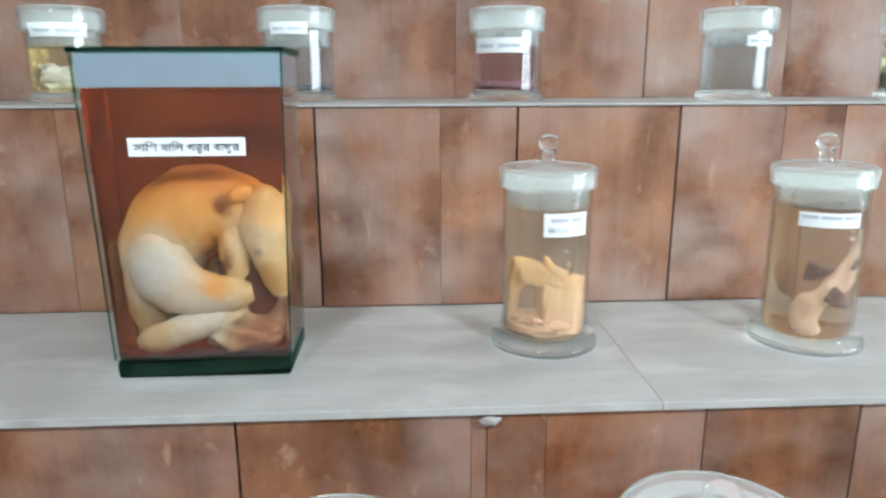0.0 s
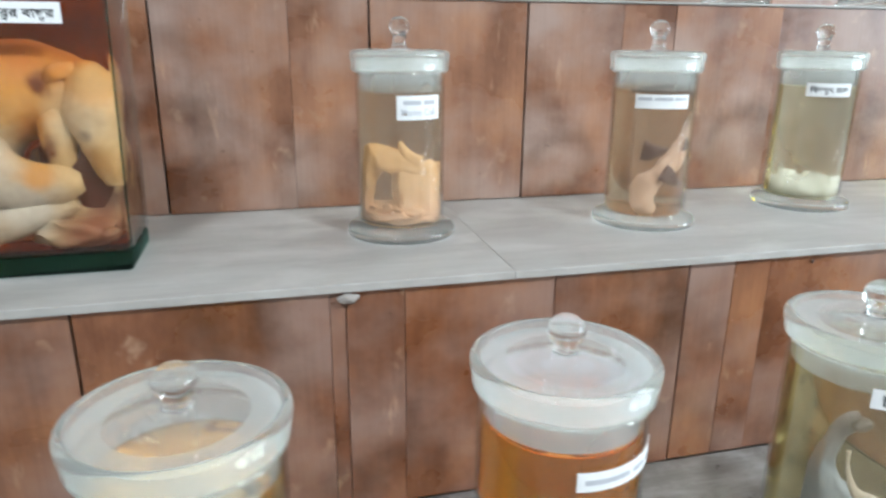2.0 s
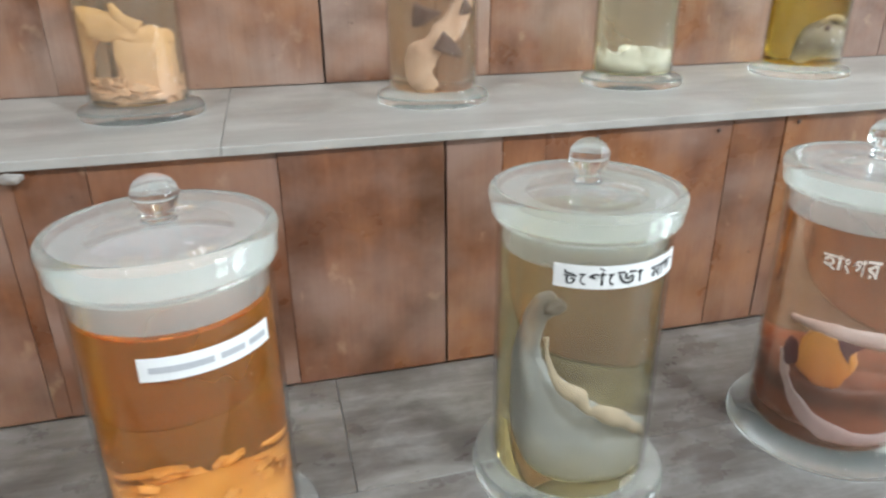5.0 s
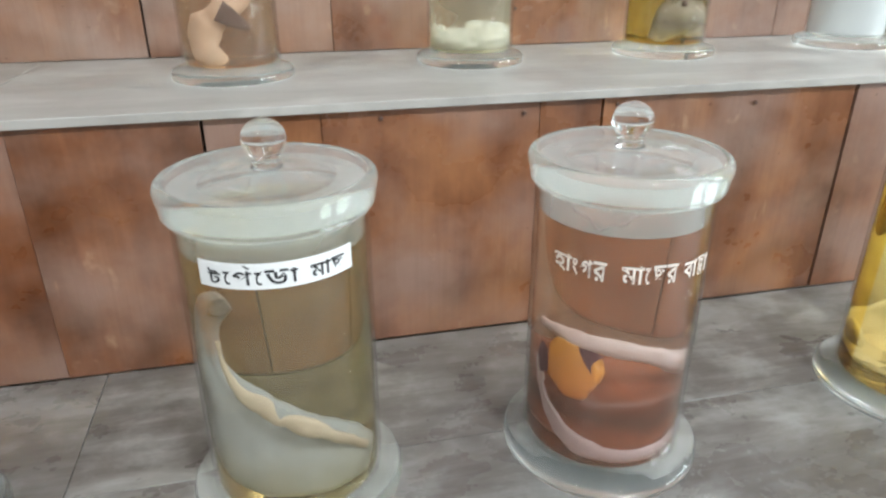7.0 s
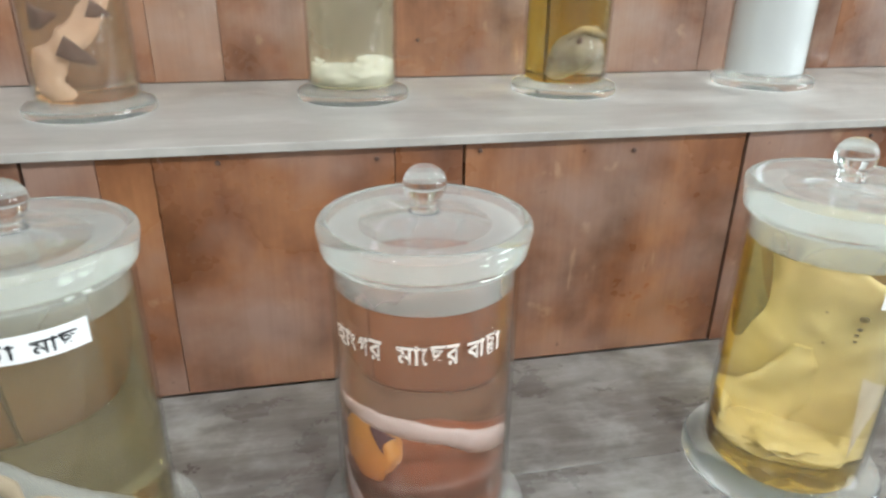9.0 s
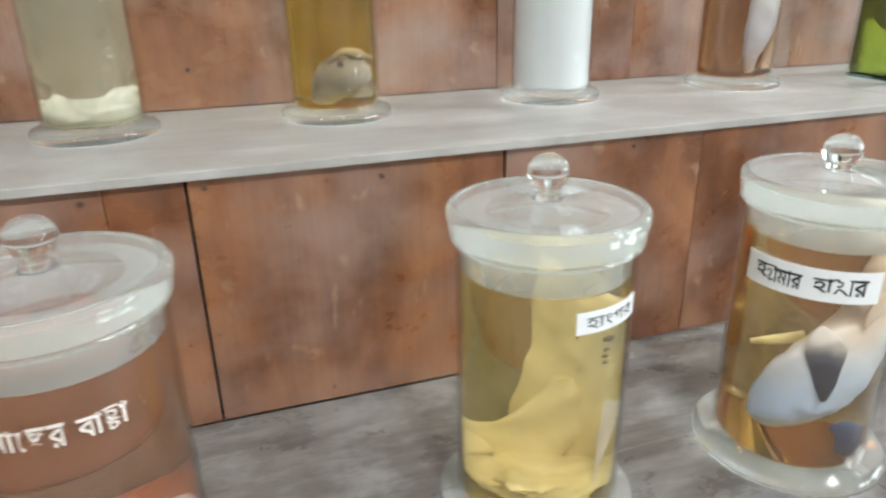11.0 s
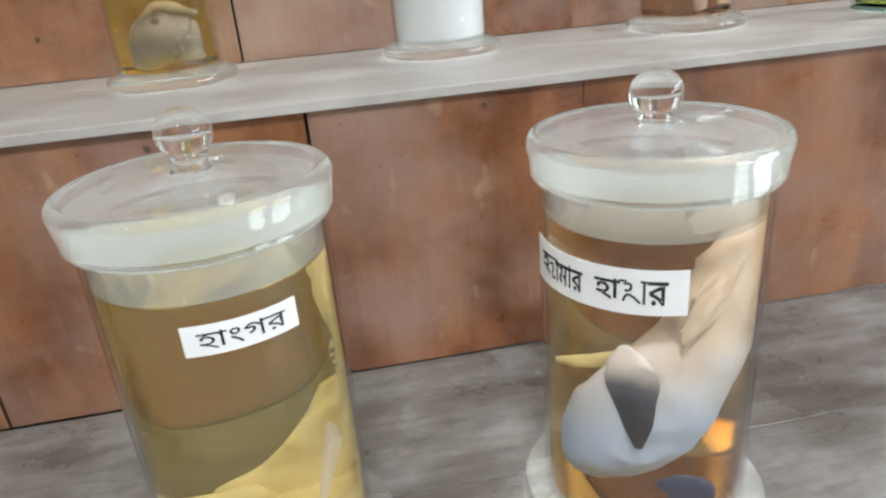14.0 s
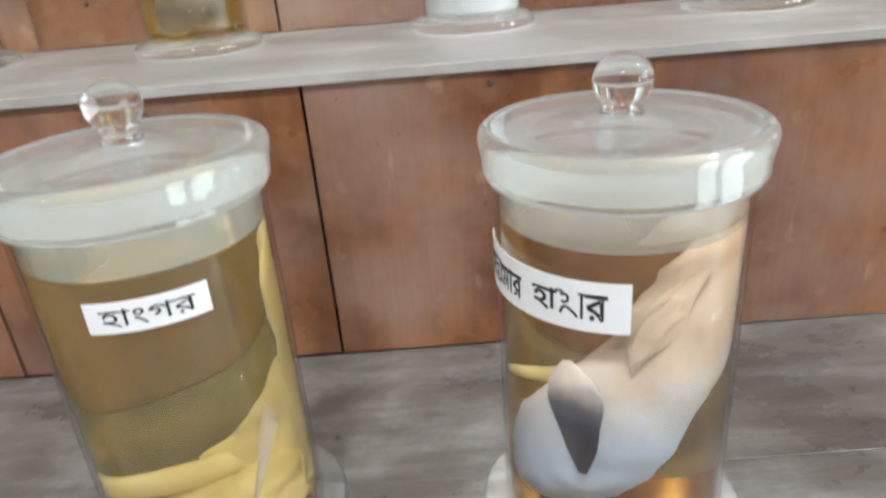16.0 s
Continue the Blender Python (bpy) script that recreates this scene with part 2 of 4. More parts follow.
def box_part(name, a, b, mat, parent=None, bevel=0.0, label=""):
    return part(name, box(bmesh.new(), a, b, bevel), mat, parent, label)


def lathe(profile, segs=64):
    """Turns a profile of (radius, height) round the z axis; radius 0 closes it."""
    bm = bmesh.new()
    rings = []
    for r, z in profile:
        if r < 1e-6:
            rings.append([bm.verts.new((0, 0, z))])
        else:
            rings.append([bm.verts.new((r * math.cos(k * math.tau / segs), r * math.sin(k * math.tau / segs), z)) for k in range(segs)])
    for a, b in zip(rings, rings[1:]):
        for k in range(segs):
            q = (k + 1) % segs
            if len(a) == 1:
                bm.faces.new((a[0], b[q], b[k]))
            elif len(b) == 1:
                bm.faces.new((a[k], a[q], b[0]))
            else:
                bm.faces.new((a[k], a[q], b[q], b[k]))
    bmesh.ops.recalc_face_normals(bm, faces=bm.faces)
    return bm


def shell(outer, segs=64):
    """A closed ring-shaped lathe."""
    bm = lathe([*outer, outer[0]], segs)
    bmesh.ops.remove_doubles(bm, verts=bm.verts, dist=1e-6)
    bmesh.ops.recalc_face_normals(bm, faces=bm.faces)
    return bm


def spline(points, n):
    """A smooth line through points of any dimension."""
    pts = [np.array(p, float) for p in points]
    pts = [2 * pts[0] - pts[1], *pts, 2 * pts[-1] - pts[-2]]
    out = []
    spans = len(pts) - 3
    for i in range(n + 1):
        u = i / n * spans
        k = min(int(u), spans - 1)
        u -= k
        a, b, c, d = pts[k:k + 4]
        out.append(0.5 * (2 * b + (c - a) * u + (2 * a - 5 * b + 4 * c - d) * u * u + (3 * b - a - 3 * c + d) * u ** 3))
    return out


def sweep(bm, points, squash=(1, 1), n=28, segs=18, rough=0.0, face=(0, -1, 0), seed=0.0):
    """A limb: points are (x, y, z, radius); squash widens it across and flattens it towards the face direction."""
    line = spline(points, n)
    rings = []
    for i, p in enumerate(line):
        ahead = Vector(line[min(i + 1, n)][:3]) - Vector(line[max(i - 1, 0)][:3])
        ahead.normalize()
        f = Vector(face)
        across = ahead.cross(f)
        if across.length < 1e-4:
            across = Vector((1, 0, 0))
        across.normalize()
        depth = across.cross(ahead).normalized()
        r = max(p[3], 0.0008)
        ring = []
        for k in range(segs):
            a = k * math.tau / segs
            d = across * (math.cos(a) * squash[0]) + depth * (math.sin(a) * squash[1])
            v = Vector(p[:3]) + d * r
            if rough:
                v += d.normalized() * rough * (noise.noise(v * 40 + Vector((seed, 0, 0))) + 0.5 * noise.noise(v * 110 + Vector((0, seed, 0))))
            ring.append(bm.verts.new(v))
        rings.append(ring)
    for a, b in zip(rings, rings[1:]):
        for k in range(segs):
            q = (k + 1) % segs
            bm.faces.new((a[k], a[q], b[q], b[k]))
    for ring in (rings[0], rings[-1]):
        c = bm.verts.new(sum((v.co for v in ring), Vector()) / segs)
        for k in range(segs):
            bm.faces.new((ring[k], ring[(k + 1) % segs], c))
    bmesh.ops.recalc_face_normals(bm, faces=bm.faces)
    return bm


def blob(bm, centre, size, rough=0.2, freq=30.0, seed=0.0, sub=3, turn=(0, 0, 0)):
    """A lumpy mass of tissue."""
    made = bmesh.ops.create_icosphere(bm, subdivisions=sub, radius=1.0)
    rot = Euler([radians(a) for a in turn]).to_matrix()
    for v in made["verts"]:
        d = v.co.normalized()
        k = 1 + rough * (noise.noise(d * 1.6 + Vector((seed, seed * 2, 0))) + 0.5 * noise.noise(d * 4.0 + Vector((0, seed, seed))))
        v.co = Vector(centre) + rot @ Vector((d.x * size[0] * k, d.y * size[1] * k, d.z * size[2] * k))
    return bm


def fin(bm, root_a, root_b, tip, thick=0.004, sweep_back=0.25):
    """A tapering curved fin between two root points and a tip."""
    a, b, t = Vector(root_a), Vector(root_b), Vector(tip)
    n = (b - a).cross(t - a).normalized()
    steps, across = 8, 6
    grid = []
    for side in (1, -1):
        rows = []
        for i in range(steps + 1):
            u = i / steps
            lead = a.lerp(t, u) + (b - a) * (sweep_back * math.sin(u * math.pi) * 0.35) * -1
            trail = b.lerp(t, u) + (a - b) * (sweep_back * math.sin(u * math.pi) * 0.9)
            row = []
            for j in range(across + 1):
                w = j / across
                row.append(bm.verts.new(lead.lerp(trail, w) + n * side * thick * math.sin(w * math.pi) * (1 - u) * 0.5))
            rows.append(row)
        grid.append(rows)
    for rows in grid:
        for r0, r1 in zip(rows, rows[1:]):
            for j in range(across):
                bm.faces.new((r0[j], r0[j + 1], r1[j + 1], r1[j]))
    bmesh.ops.remove_doubles(bm, verts=bm.verts, dist=1e-5)
    bmesh.ops.recalc_face_normals(bm, faces=bm.faces)
    return bm


def wrap(bm, r, a0):
    """Bends a flat drawing (x across, z up, y proud) round a jar of radius r, centred on the angle a0 from the front."""
    for v in bm.verts:
        a = a0 + v.co.x / r
        rr = r - v.co.y
        v.co = Vector((rr * math.sin(a), -rr * math.cos(a), v.co.z))
    return bm


def sheet(x0, x1, z0, z1, proud, thick=0.0004, n=24):
    """A paper strip, in columns so that it can be bent."""
    bm = bmesh.new()
    cols = []
    for i in range(n + 1):
        x = x0 + (x1 - x0) * i / n
        cols.append([bm.verts.new((x, y, z)) for y, z in ((-proud, z0), (-proud, z1), (-proud - thick, z1), (-proud - thick, z0))])
    for a, b in zip(cols, cols[1:]):
        for k in range(4):
            q = (k + 1) % 4
            bm.faces.new((a[k], b[k], b[q], a[q]))
    bm.faces.new(cols[0]), bm.faces.new(cols[-1][::-1])
    bmesh.ops.recalc_face_normals(bm, faces=bm.faces)
    return bm


def lettering(text, width, height, z, proud, x=0.0, weight=0.014):
    """Letters drawn with the built-in font, fitted into a width and height, standing on z."""
    cu = bpy.data.curves.new("letters", "FONT")
    cu.body, cu.size, cu.resolution_u, cu.extrude, cu.offset = text, 1.0, 3, 0.0, weight
    ob = new("letters", cu)
    me = ob.evaluated_get(bpy.context.evaluated_depsgraph_get()).to_mesh()
    bm = bmesh.new()
    bm.from_mesh(me)
    bpy.data.objects.remove(ob)
    bpy.data.curves.remove(cu)
    xs = [v.co.x for v in bm.verts] or [0, 1]
    ys = [v.co.y for v in bm.verts] or [0, 1]
    sx, sy = width / (max(xs) - min(xs)), height / (max(ys) - min(ys))
    for v in bm.verts:
        v.co = Vector(((v.co.x - (max(xs) + min(xs)) / 2) * sx + x, -proud, (v.co.y - min(ys)) * sy + z))
    bmesh.ops.recalc_face_normals(bm, faces=bm.faces)
    return bm


def strokes(lines, width, height, z, proud, pen=0.095):
    """Handwritten strokes: lines of points in a box of one by one, drawn as ribbons of the pen's width."""
    bm = bmesh.new()
    h = pen * height / 2
    for pts in lines:
        line = [Vector(((p[0] - 0.5) * width, p[1] * height)) for p in (spline(pts, 5 * len(pts)) if len(pts) > 2 else pts)]
        sides = []
        for i, p in enumerate(line):
            d = (line[min(i + 1, len(line) - 1)] - line[max(i - 1, 0)]).normalized() * h
            sides.append([bm.verts.new((p.x - d.y * q, -proud, p.y + d.x * q + z)) for q in (1, -1)])
        for a, b in zip(sides, sides[1:]):
            bm.faces.new((a[0], a[1], b[1], b[0]))
    bmesh.ops.recalc_face_normals(bm, faces=bm.faces)
    return bm


def script(pieces, lines, width, height, z, proud, weight=0.014, pen=0.095):
    """A line of writing: pieces (text, left, right, low, high) of the built-in font and strokes for joined letters."""
    whole = strokes(lines, width, height, z, proud, pen) if lines else bmesh.new()
    for text, x0, x1, y0, y1 in pieces:
        one = lettering(text, (x1 - x0) * width, (y1 - y0) * height, z + y0 * height, proud, ((x0 + x1) / 2 - 0.5) * width, weight)
        me = bpy.data.meshes.new("tmp")
        one.to_mesh(me)
        one.free()
        whole.from_mesh(me)
        bpy.data.meshes.remove(me)
    return whole


def bars(spans, z0, z1, proud):
    """Unreadable writing: plain bars."""
    bm = bmesh.new()
    for a, b in spans:
        tmp = sheet(a, b, z0, z1, proud, 0.0002, 6)
        me = bpy.data.meshes.new("tmp")
        tmp.to_mesh(me)
        tmp.free()
        bm.from_mesh(me)
        bpy.data.meshes.remove(me)
    return bm


# ---- the room ----
X0, X1, Y0, Y1, TOP = -3.0, 5.6, -3.5, 1.72, 3.0
room_floor = tagged(box_part("floor", (X0, Y0, -0.1), (X1, Y1, 0.0), TERRAZZO), "speckled grey floor of the museum room", "floor", kind="structure")
tagged(box_part("ceiling", (X0, Y0, TOP), (X1, Y1 + 0.2, TOP + 0.1), CEILING), "plain white painted ceiling", "ceiling", kind="structure")
tagged(box_part("wall_west", (X0 - 0.2, Y0 - 0.2, -0.1), (X0, Y1 + 0.2, TOP + 0.1), PLASTER), "plain pale plastered wall", "wall", kind="structure")
tagged(box_part("wall_north", (X0, Y1 + 0.02, -0.1), (X1, Y1 + 0.2, TOP + 0.1), PLASTER), "plain pale plastered wall behind the display", "wall", kind="structure")


tagged(box_part("wall_south", (X0, Y0 - 0.2, -0.1), (X1, Y0, TOP + 0.1), PLASTER), "plain pale plastered wall behind the walker", "wall", kind="structure")


def east_wall():
    bm = bmesh.new()
    za, zb = 1.1, 2.6
    ys = [Y0 - 0.2]
    for a, b in WINDOWS:
        ys += [a, b]
    ys.append(Y1 + 0.2)
    for i in range(0, len(ys), 2):
        box(bm, (X1, ys[i], za), (X1 + 0.2, ys[i + 1], zb))
    box(bm, (X1, Y0 - 0.2, -0.1), (X1 + 0.2, Y1 + 0.2, za))
    box(bm, (X1, Y0 - 0.2, zb), (X1 + 0.2, Y1 + 0.2, TOP + 0.1))
    return part("wall_east", bm, PLASTER)


tagged(east_wall(), "pale plastered end wall with two window openings", "wall", kind="structure")

# ---- the stepped display: board-clad risers and grey shelves ----
Z_LOW, Z_MID, Z_TOP = 0.722, 1.040, 1.380
Y_FRONT, Y_LOW, Y_MID, Y_BACK = 0.50, 0.992, 1.368, 1.72
XA, XB = -1.3, 3.6


def riser(name, y, z0, z1, joints, wide, label, mat=WOOD):
    """A wall of upright plywood panels; the joints in wide gape, the others are hairlines."""
    root = tagged(thing(name, (0, y, 0), label, "wall", kind="structure"))
    box_part("backing", (XA, 0.012, z0), (XB, 0.016, z1), WOOD_SHADE, root)
    xs = [XA, *joints, XB]
    rnd = random.Random(len(joints))
    for a, b in zip(xs, xs[1:]):
        ga = 0.0019 if a in wide else 0.0004
        gb = 0.0019 if b in wide else 0.0004
        lift = rnd.uniform(-0.0012, 0.0012)
        bm = box(bmesh.new(), (a + ga, lift, z0), (b - gb, 0.0118, z1), 0.0004)
        # panels are a touch out of plumb
        for v in bm.verts:
            v.co.x += (v.co.z - (z0 + z1) / 2) * rnd.uniform(-0.001, 0.001)
        part("panel", bm, mat, root)
    return root


LOW_JOINTS = [-0.62, -0.31, 0.010, 0.290, 0.309, 0.381, 0.578, 0.773, 0.845, 0.902, 1.165, 1.247, 1.617, 1.907, 2.352, 2.71, 3.1]
MID_JOINTS = [-0.70, -0.335, 0.070, 0.272, 0.399, 0.669, 0.847, 0.950, 1.171, 1.525, 1.762, 2.031, 2.40, 2.75, 3.2]
TOP_JOINTS = [-0.62, -0.235, 0.322, 0.725, 1.030, 1.422, 1.80, 2.2, 2.6, 3.1]
riser("wall_lower_riser", Y_LOW, Z_LOW, Z_MID - 0.0120, LOW_JOINTS, (0.010, 0.773, 1.247, 1.617), "reddish-brown varnished plywood riser with worn upright panels")
riser("wall_middle_riser", Y_MID, Z_MID, Z_TOP - 0.0055, MID_JOINTS, (0.070, 0.399, 0.669, 1.525), "reddish-brown varnished plywood riser with dark panel joints", WOOD_DUSTY)
riser("wall_upper_riser", Y_BACK, Z_TOP, 1.98, TOP_JOINTS, (0.725, 1.422), "reddish-brown varnished plywood back wall above the top shelf", WOOD_DUSTY)
riser("wall_plinth", Y_FRONT + 0.02, 0.0, Z_LOW - 0.0205, [-0.8, -0.2, 0.4, 1.0, 1.6, 2.2, 2.8], (), "brown plywood front below the lowest shelf")


def shelf(name, y0, y1, z, thick, mat, cuts, seams, label):
    """A shelf of butted boards: cuts across at x, seams along at y."""
    root = thing(name, (0, 0, z), label, "shelf", kind="structure")
    ys = [y0, *seams, y1]
    rnd = random.Random(int(z * 1000))
    for row, (a, b) in enumerate(zip(ys, ys[1:])):
        xs = [XA, *cuts[row], XB]
        for p, q in zip(xs, xs[1:]):
            drop = rnd.uniform(-0.0008, 0.0)
            bm = box(bmesh.new(), (p + 0.0003, a + (0.0003 if row else 0), -thick), (q - 0.0003, b - 0.0003, drop), 0.0009)
            part("shelf_board", bm, mat, root)
    return root


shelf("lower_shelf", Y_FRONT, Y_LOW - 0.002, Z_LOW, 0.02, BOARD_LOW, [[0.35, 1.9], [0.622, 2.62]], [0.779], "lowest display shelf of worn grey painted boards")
shelf("middle_shelf", 0.984, Y_MID - 0.002, Z_MID, 0.0110, BOARD_MID, [[-0.55, 0.520, 2.30]], [], "middle display shelf of dusty grey painted boards")
shelf("top_shelf", 1.364, Y_BACK - 0.002, Z_TOP, 0.0045, BOARD_MID, [[-0.2, 1.31]], [], "top display shelf of dusty grey painted boards")

# nail heads and a filled knot
NAIL = plain_material("rusty_nail", (0.09, 0.05, 0.035), 0.6)
FILLER = plain_material("pale_filler", (0.30, 0.275, 0.25), 0.7)
for nx, ny, nz in ((1.144, Y_LOW, 1.015), (1.266, Y_LOW, 1.019), (1.462, Y_LOW, 1.011), (0.97, Y_LOW, 1.018), (1.256, Y_MID, 1.099), (1.80, Y_LOW, 1.016)):
    bm = lathe([(0, 0.0022), (0.0024, 0.0018), (0.003, 0.0), (0, 0)], 12)
    nail = part("nail", bm, NAIL)
    nail.matrix_world = pose(nx, ny - 0.0012, nz, 90)
    tagged(nail, "small rusty nail head in the plywood riser", "nail", "riser nails")
bm = blob(bmesh.new(), (0, 0, 0), (0.013, 0.004, 0.006), 0.3, seed=4.0)
plug = part("filler_patch", bm, FILLER, smooth=50)
plug.location = (0.312, 0.984, 1.022)
tagged(plug, "pale dried filler lump at the shelf edge", "filler")


# ---- specimen jars ----
class Size:
    def __init__(self, body, foot, lid, rim0, rim1, knob, knob_z):
        self.body, self.foot, self.lid, self.rim0, self.rim1, self.knob, self.knob_z = body, foot, lid, rim0, rim1, knob, knob_z


LARGE = Size(0.080, 0.100, 0.0887, 0.2865, 0.3155, 0.0180, 0.3415)
TALL = Size(0.080, 0.100, 0.0887, 0.2890, 0.3215, 0.0180, 0.3480)
BROAD = Size(0.080, 0.100, 0.0882, 0.2865, 0.3185, 0.0180, 0.3410)
MEDIUM = Size(0.0625, 0.079, 0.0695, 0.230, 0.2600, 0.0145, 0.2905)
SMALL = Size(0.061, 0.066, 0.0675, 0.118, 0.158, 0.0130, 0.187)

JAR_MESHES = {}


def jar_mesh(key, make):
    """Jars of one size share their glass."""
    if key not in JAR_MESHES:
        bm = make()
        me = bpy.data.meshes.new(key[0])
        bm.to_mesh(me)
        bm.free()
        for p in me.polygons:
            p.use_smooth = True
        me.set_sharp_from_angle(angle=radians(50))
        JAR_MESHES[key] = me
    return JAR_MESHES[key]


def glass_part(name, key, make, mat, parent, z=0.0, shadow=True):
    me = jar_mesh(key, make)
    if not me.materials:
        me.materials.append(mat)
    ob = new(name, me)
    ob.parent = parent
    ob.location = (0, 0, z)
    ob.visible_shadow = shadow
    return ob


def jar(place, s, tag, level, liquid, label, group, turn=0.0):
    """A lidded specimen jar: foot, wall, ground neck, liquid, lid with a ball knob."""
    root = thing("specimen_jar", place, label, "jar", group, turn=turn)
    r, t = s.body, 0.0032
    f = s.foot
    glass_part("foot", ("foot", tag), lambda: lathe([(0, 0), (f - 0.006, 0), (f - 0.001, 0.002), (f, 0.006), (f - 0.0005, 0.0105), (f - 0.0035, 0.0142), (f - 0.0085, 0.0162), (r + 0.003, 0.0172), (r - 0.001, 0.019), (0, 0.019)], 72), FOOT, root, shadow=False)
    glass_part("wall", ("wall", tag), lambda: shell([(r, 0.0195), (r, s.rim0 + 0.004), (r - t, s.rim0 + 0.004), (r - t, 0.0195)], 72), GLASS_WALL, root)
    glass_part("neck", ("neck", tag), lambda: shell([(r - t - 0.0006, s.rim0 - 0.024), (r - t - 0.0006, s.rim0 + 0.002), (r - t - 0.004, s.rim0 + 0.002), (r - t - 0.004, s.rim0 - 0.022)], 72), GLASS_BAND, root)
    L, a, b = s.lid, s.rim0, s.rim1
    e = 0.0068
    arc = [(L - e + e * math.cos(q * math.pi / 12), b - e + e * math.sin(q * math.pi / 12)) for q in range(7)]
    lid = glass_part("lid", ("lid", tag), lambda: shell([(r + 0.0012, a), (r + 0.0040, a + 0.0012), (r + 0.0060, a + 0.0050), (L - 0.0022, a + (b - a) * 0.40), (L - 0.0003, b - 0.0100), *arc, (L * 0.925, b - 0.0003), (L * 0.905, b - 0.0008), (L * 0.905, b - 0.0060), (r + 0.0008, b - 0.0080), (r + 0.0008, a)], 80), LID_RIM, root, shadow=False)
    glass_part("stopper", ("stopper", tag), lambda: lathe([(L * 0.62, b - 0.0066), (L * 0.70, b - 0.0072), (r - 0.001, b - 0.0090), (r - 0.001, a + 0.0055)], 72), GROUND, lid, shadow=False)
    glass_part("lid_plate", ("plate", tag), lambda: lathe([(L * 0.904, b - 0.0010), (L * 0.80, b - 0.0017), (L * 0.66, b - 0.0032), (s.knob * 2.1, b - 0.0028), (s.knob * 1.5, b - 0.0004), (s.knob * 0.9, b + 0.0030), (0, b + 0.0030)], 64), LID_PLATE, lid, shadow=False)
    k, kz = s.knob, s.knob_z
    prof = [(0, b + 0.0035), (k * 0.74, b + 0.0035), (k * 0.62, (b + kz - k) / 2 + 0.002)]
    for i in range(13):
        a0 = -0.86 + (math.pi / 2 + 0.86) * i / 12
        prof.append((k * math.cos(a0) if i < 12 else 0.0, kz + k * 0.92 * math.sin(a0)))
    glass_part("knob", ("knob", tag), lambda: lathe(prof, 40), GLASS_SOLID, lid, shadow=False)
    if liquid is not None:
        bm = lathe([(0, 0.0205), (r - t - 0.003, 0.0205), (r - t - 0.0008, 0.023), (r - t - 0.0008, level), (r - t - 0.0016, level - 0.0006), (r - t - 0.004, level - 0.0012), (0, level - 0.0013)], 72)
        fill(bm, liquid, root)
    return root


def strip_label(root, r, a0, a1, z0, z1, text="", spans=(), rows=((0.35, 0.62),), ink=None, fit=(0.84, 0.62), lift=0.20, lines=(), weight=0.014):
    """A paper strip on the glass, with its writing."""
    w = r * radians(a1 - a0)
    mid = radians((a0 + a1) / 2)
    paper = part("label", wrap(sheet(-w / 2, w / 2, z0, z1, 0.0006), r, mid), PAPER, root, "white paper strip label")
    h = z1 - z0
    if text:
        pieces = text if isinstance(text, tuple) else ((text, 0, 1, 0, 1),)
        part("lettering", wrap(script(pieces, lines, w * fit[0], h * fit[1], z0 + h * lift, 0.0014, weight), r, mid), ink or INK, paper, "faded small letters" if ink else "black handwritten letters")
    for lo, hi in rows if spans else ():
        part("lettering", wrap(bars([(w * (p - 0.5), w * (q - 0.5)) for p, q in spans], z0 + h * lo, z0 + h * hi, 0.0013), r, mid), ink or INK_FAINT, paper, "faded small writing")
    return paper


def fluid(name, colour, near=0.12, haze=0.12, cloud=None):
    """A coloured fluid: what stands close behind the front of the glass is tinted little, what lies behind the whole depth fully."""
    full = tuple(c ** (2 * (1 - near)) for c in colour)
    light = tuple(c ** (2 * near) for c in colour)
    return turbid(name, light, cloud or tuple(0.7 * c * c for c in colour), haze), solid_glass(name + "_depth", full, 1.34)


def fill(bm, mats, root):
    """The body of fluid; its far side carries the colour of the depth."""
    if not isinstance(mats, tuple):
        ob = part("liquid", bm, mats, root, smooth=40)
    else:
        bm.normal_update()
        for f in bm.faces:
            f.material_index = 1 if f.normal.y > 0.15 or f.normal.z < -0.5 else 0
        ob = part("liquid", bm, mats[0], root, smooth=40)
        ob.data.materials.append(mats[1])
    ob.visible_shadow = False
    return ob


AMBER_PALE = fluid("pale_amber_fluid", (0.92, 0.80, 0.55), 0.12, 0.22, (0.62, 0.46, 0.22))
AMBER_DEEP = fluid("deep_orange_fluid", (0.94, 0.64, 0.27), 0.16, 0.36, (0.74, 0.34, 0.07))
OLIVE = fluid("pale_olive_fluid", (0.93, 0.87, 0.66), 0.12, 0.22, (0.60, 0.51, 0.32))
ROSE = fluid("rosy_fluid", (0.95, 0.79, 0.66), 0.10, 0.25, (0.70, 0.36, 0.22))
YELLOW = fluid("olive_yellow_fluid", (0.90, 0.82, 0.50), 0.06, 0.24, (0.60, 0.50, 0.23))
AMBER = fluid("amber_fluid", (0.93, 0.79, 0.54), 0.04, 0.10, (0.72, 0.49, 0.27))
AMBER_CLOUDY = fluid("cloudy_amber_fluid", (0.92, 0.74, 0.46), 0.15, 0.46, (0.60, 0.37, 0.15))
CLEAR = fluid("clear_fluid", (0.96, 0.92, 0.83), 0.10, 0.30, (0.66, 0.53, 0.41))
TAN = fluid("tan_fluid", (0.94, 0.84, 0.71), 0.10, 0.27, (0.62, 0.44, 0.31))
PALE_GREEN = fluid("pale_green_fluid", (0.95, 0.93, 0.82), 0.10, 0.36, (0.72, 0.68, 0.53))
GOLD = fluid("golden_fluid", (0.94, 0.83, 0.38), 0.03, 0.11, (0.66, 0.50, 0.10))
BROWN = fluid("brown_fluid", (0.82, 0.64, 0.47), 0.08, 0.16)
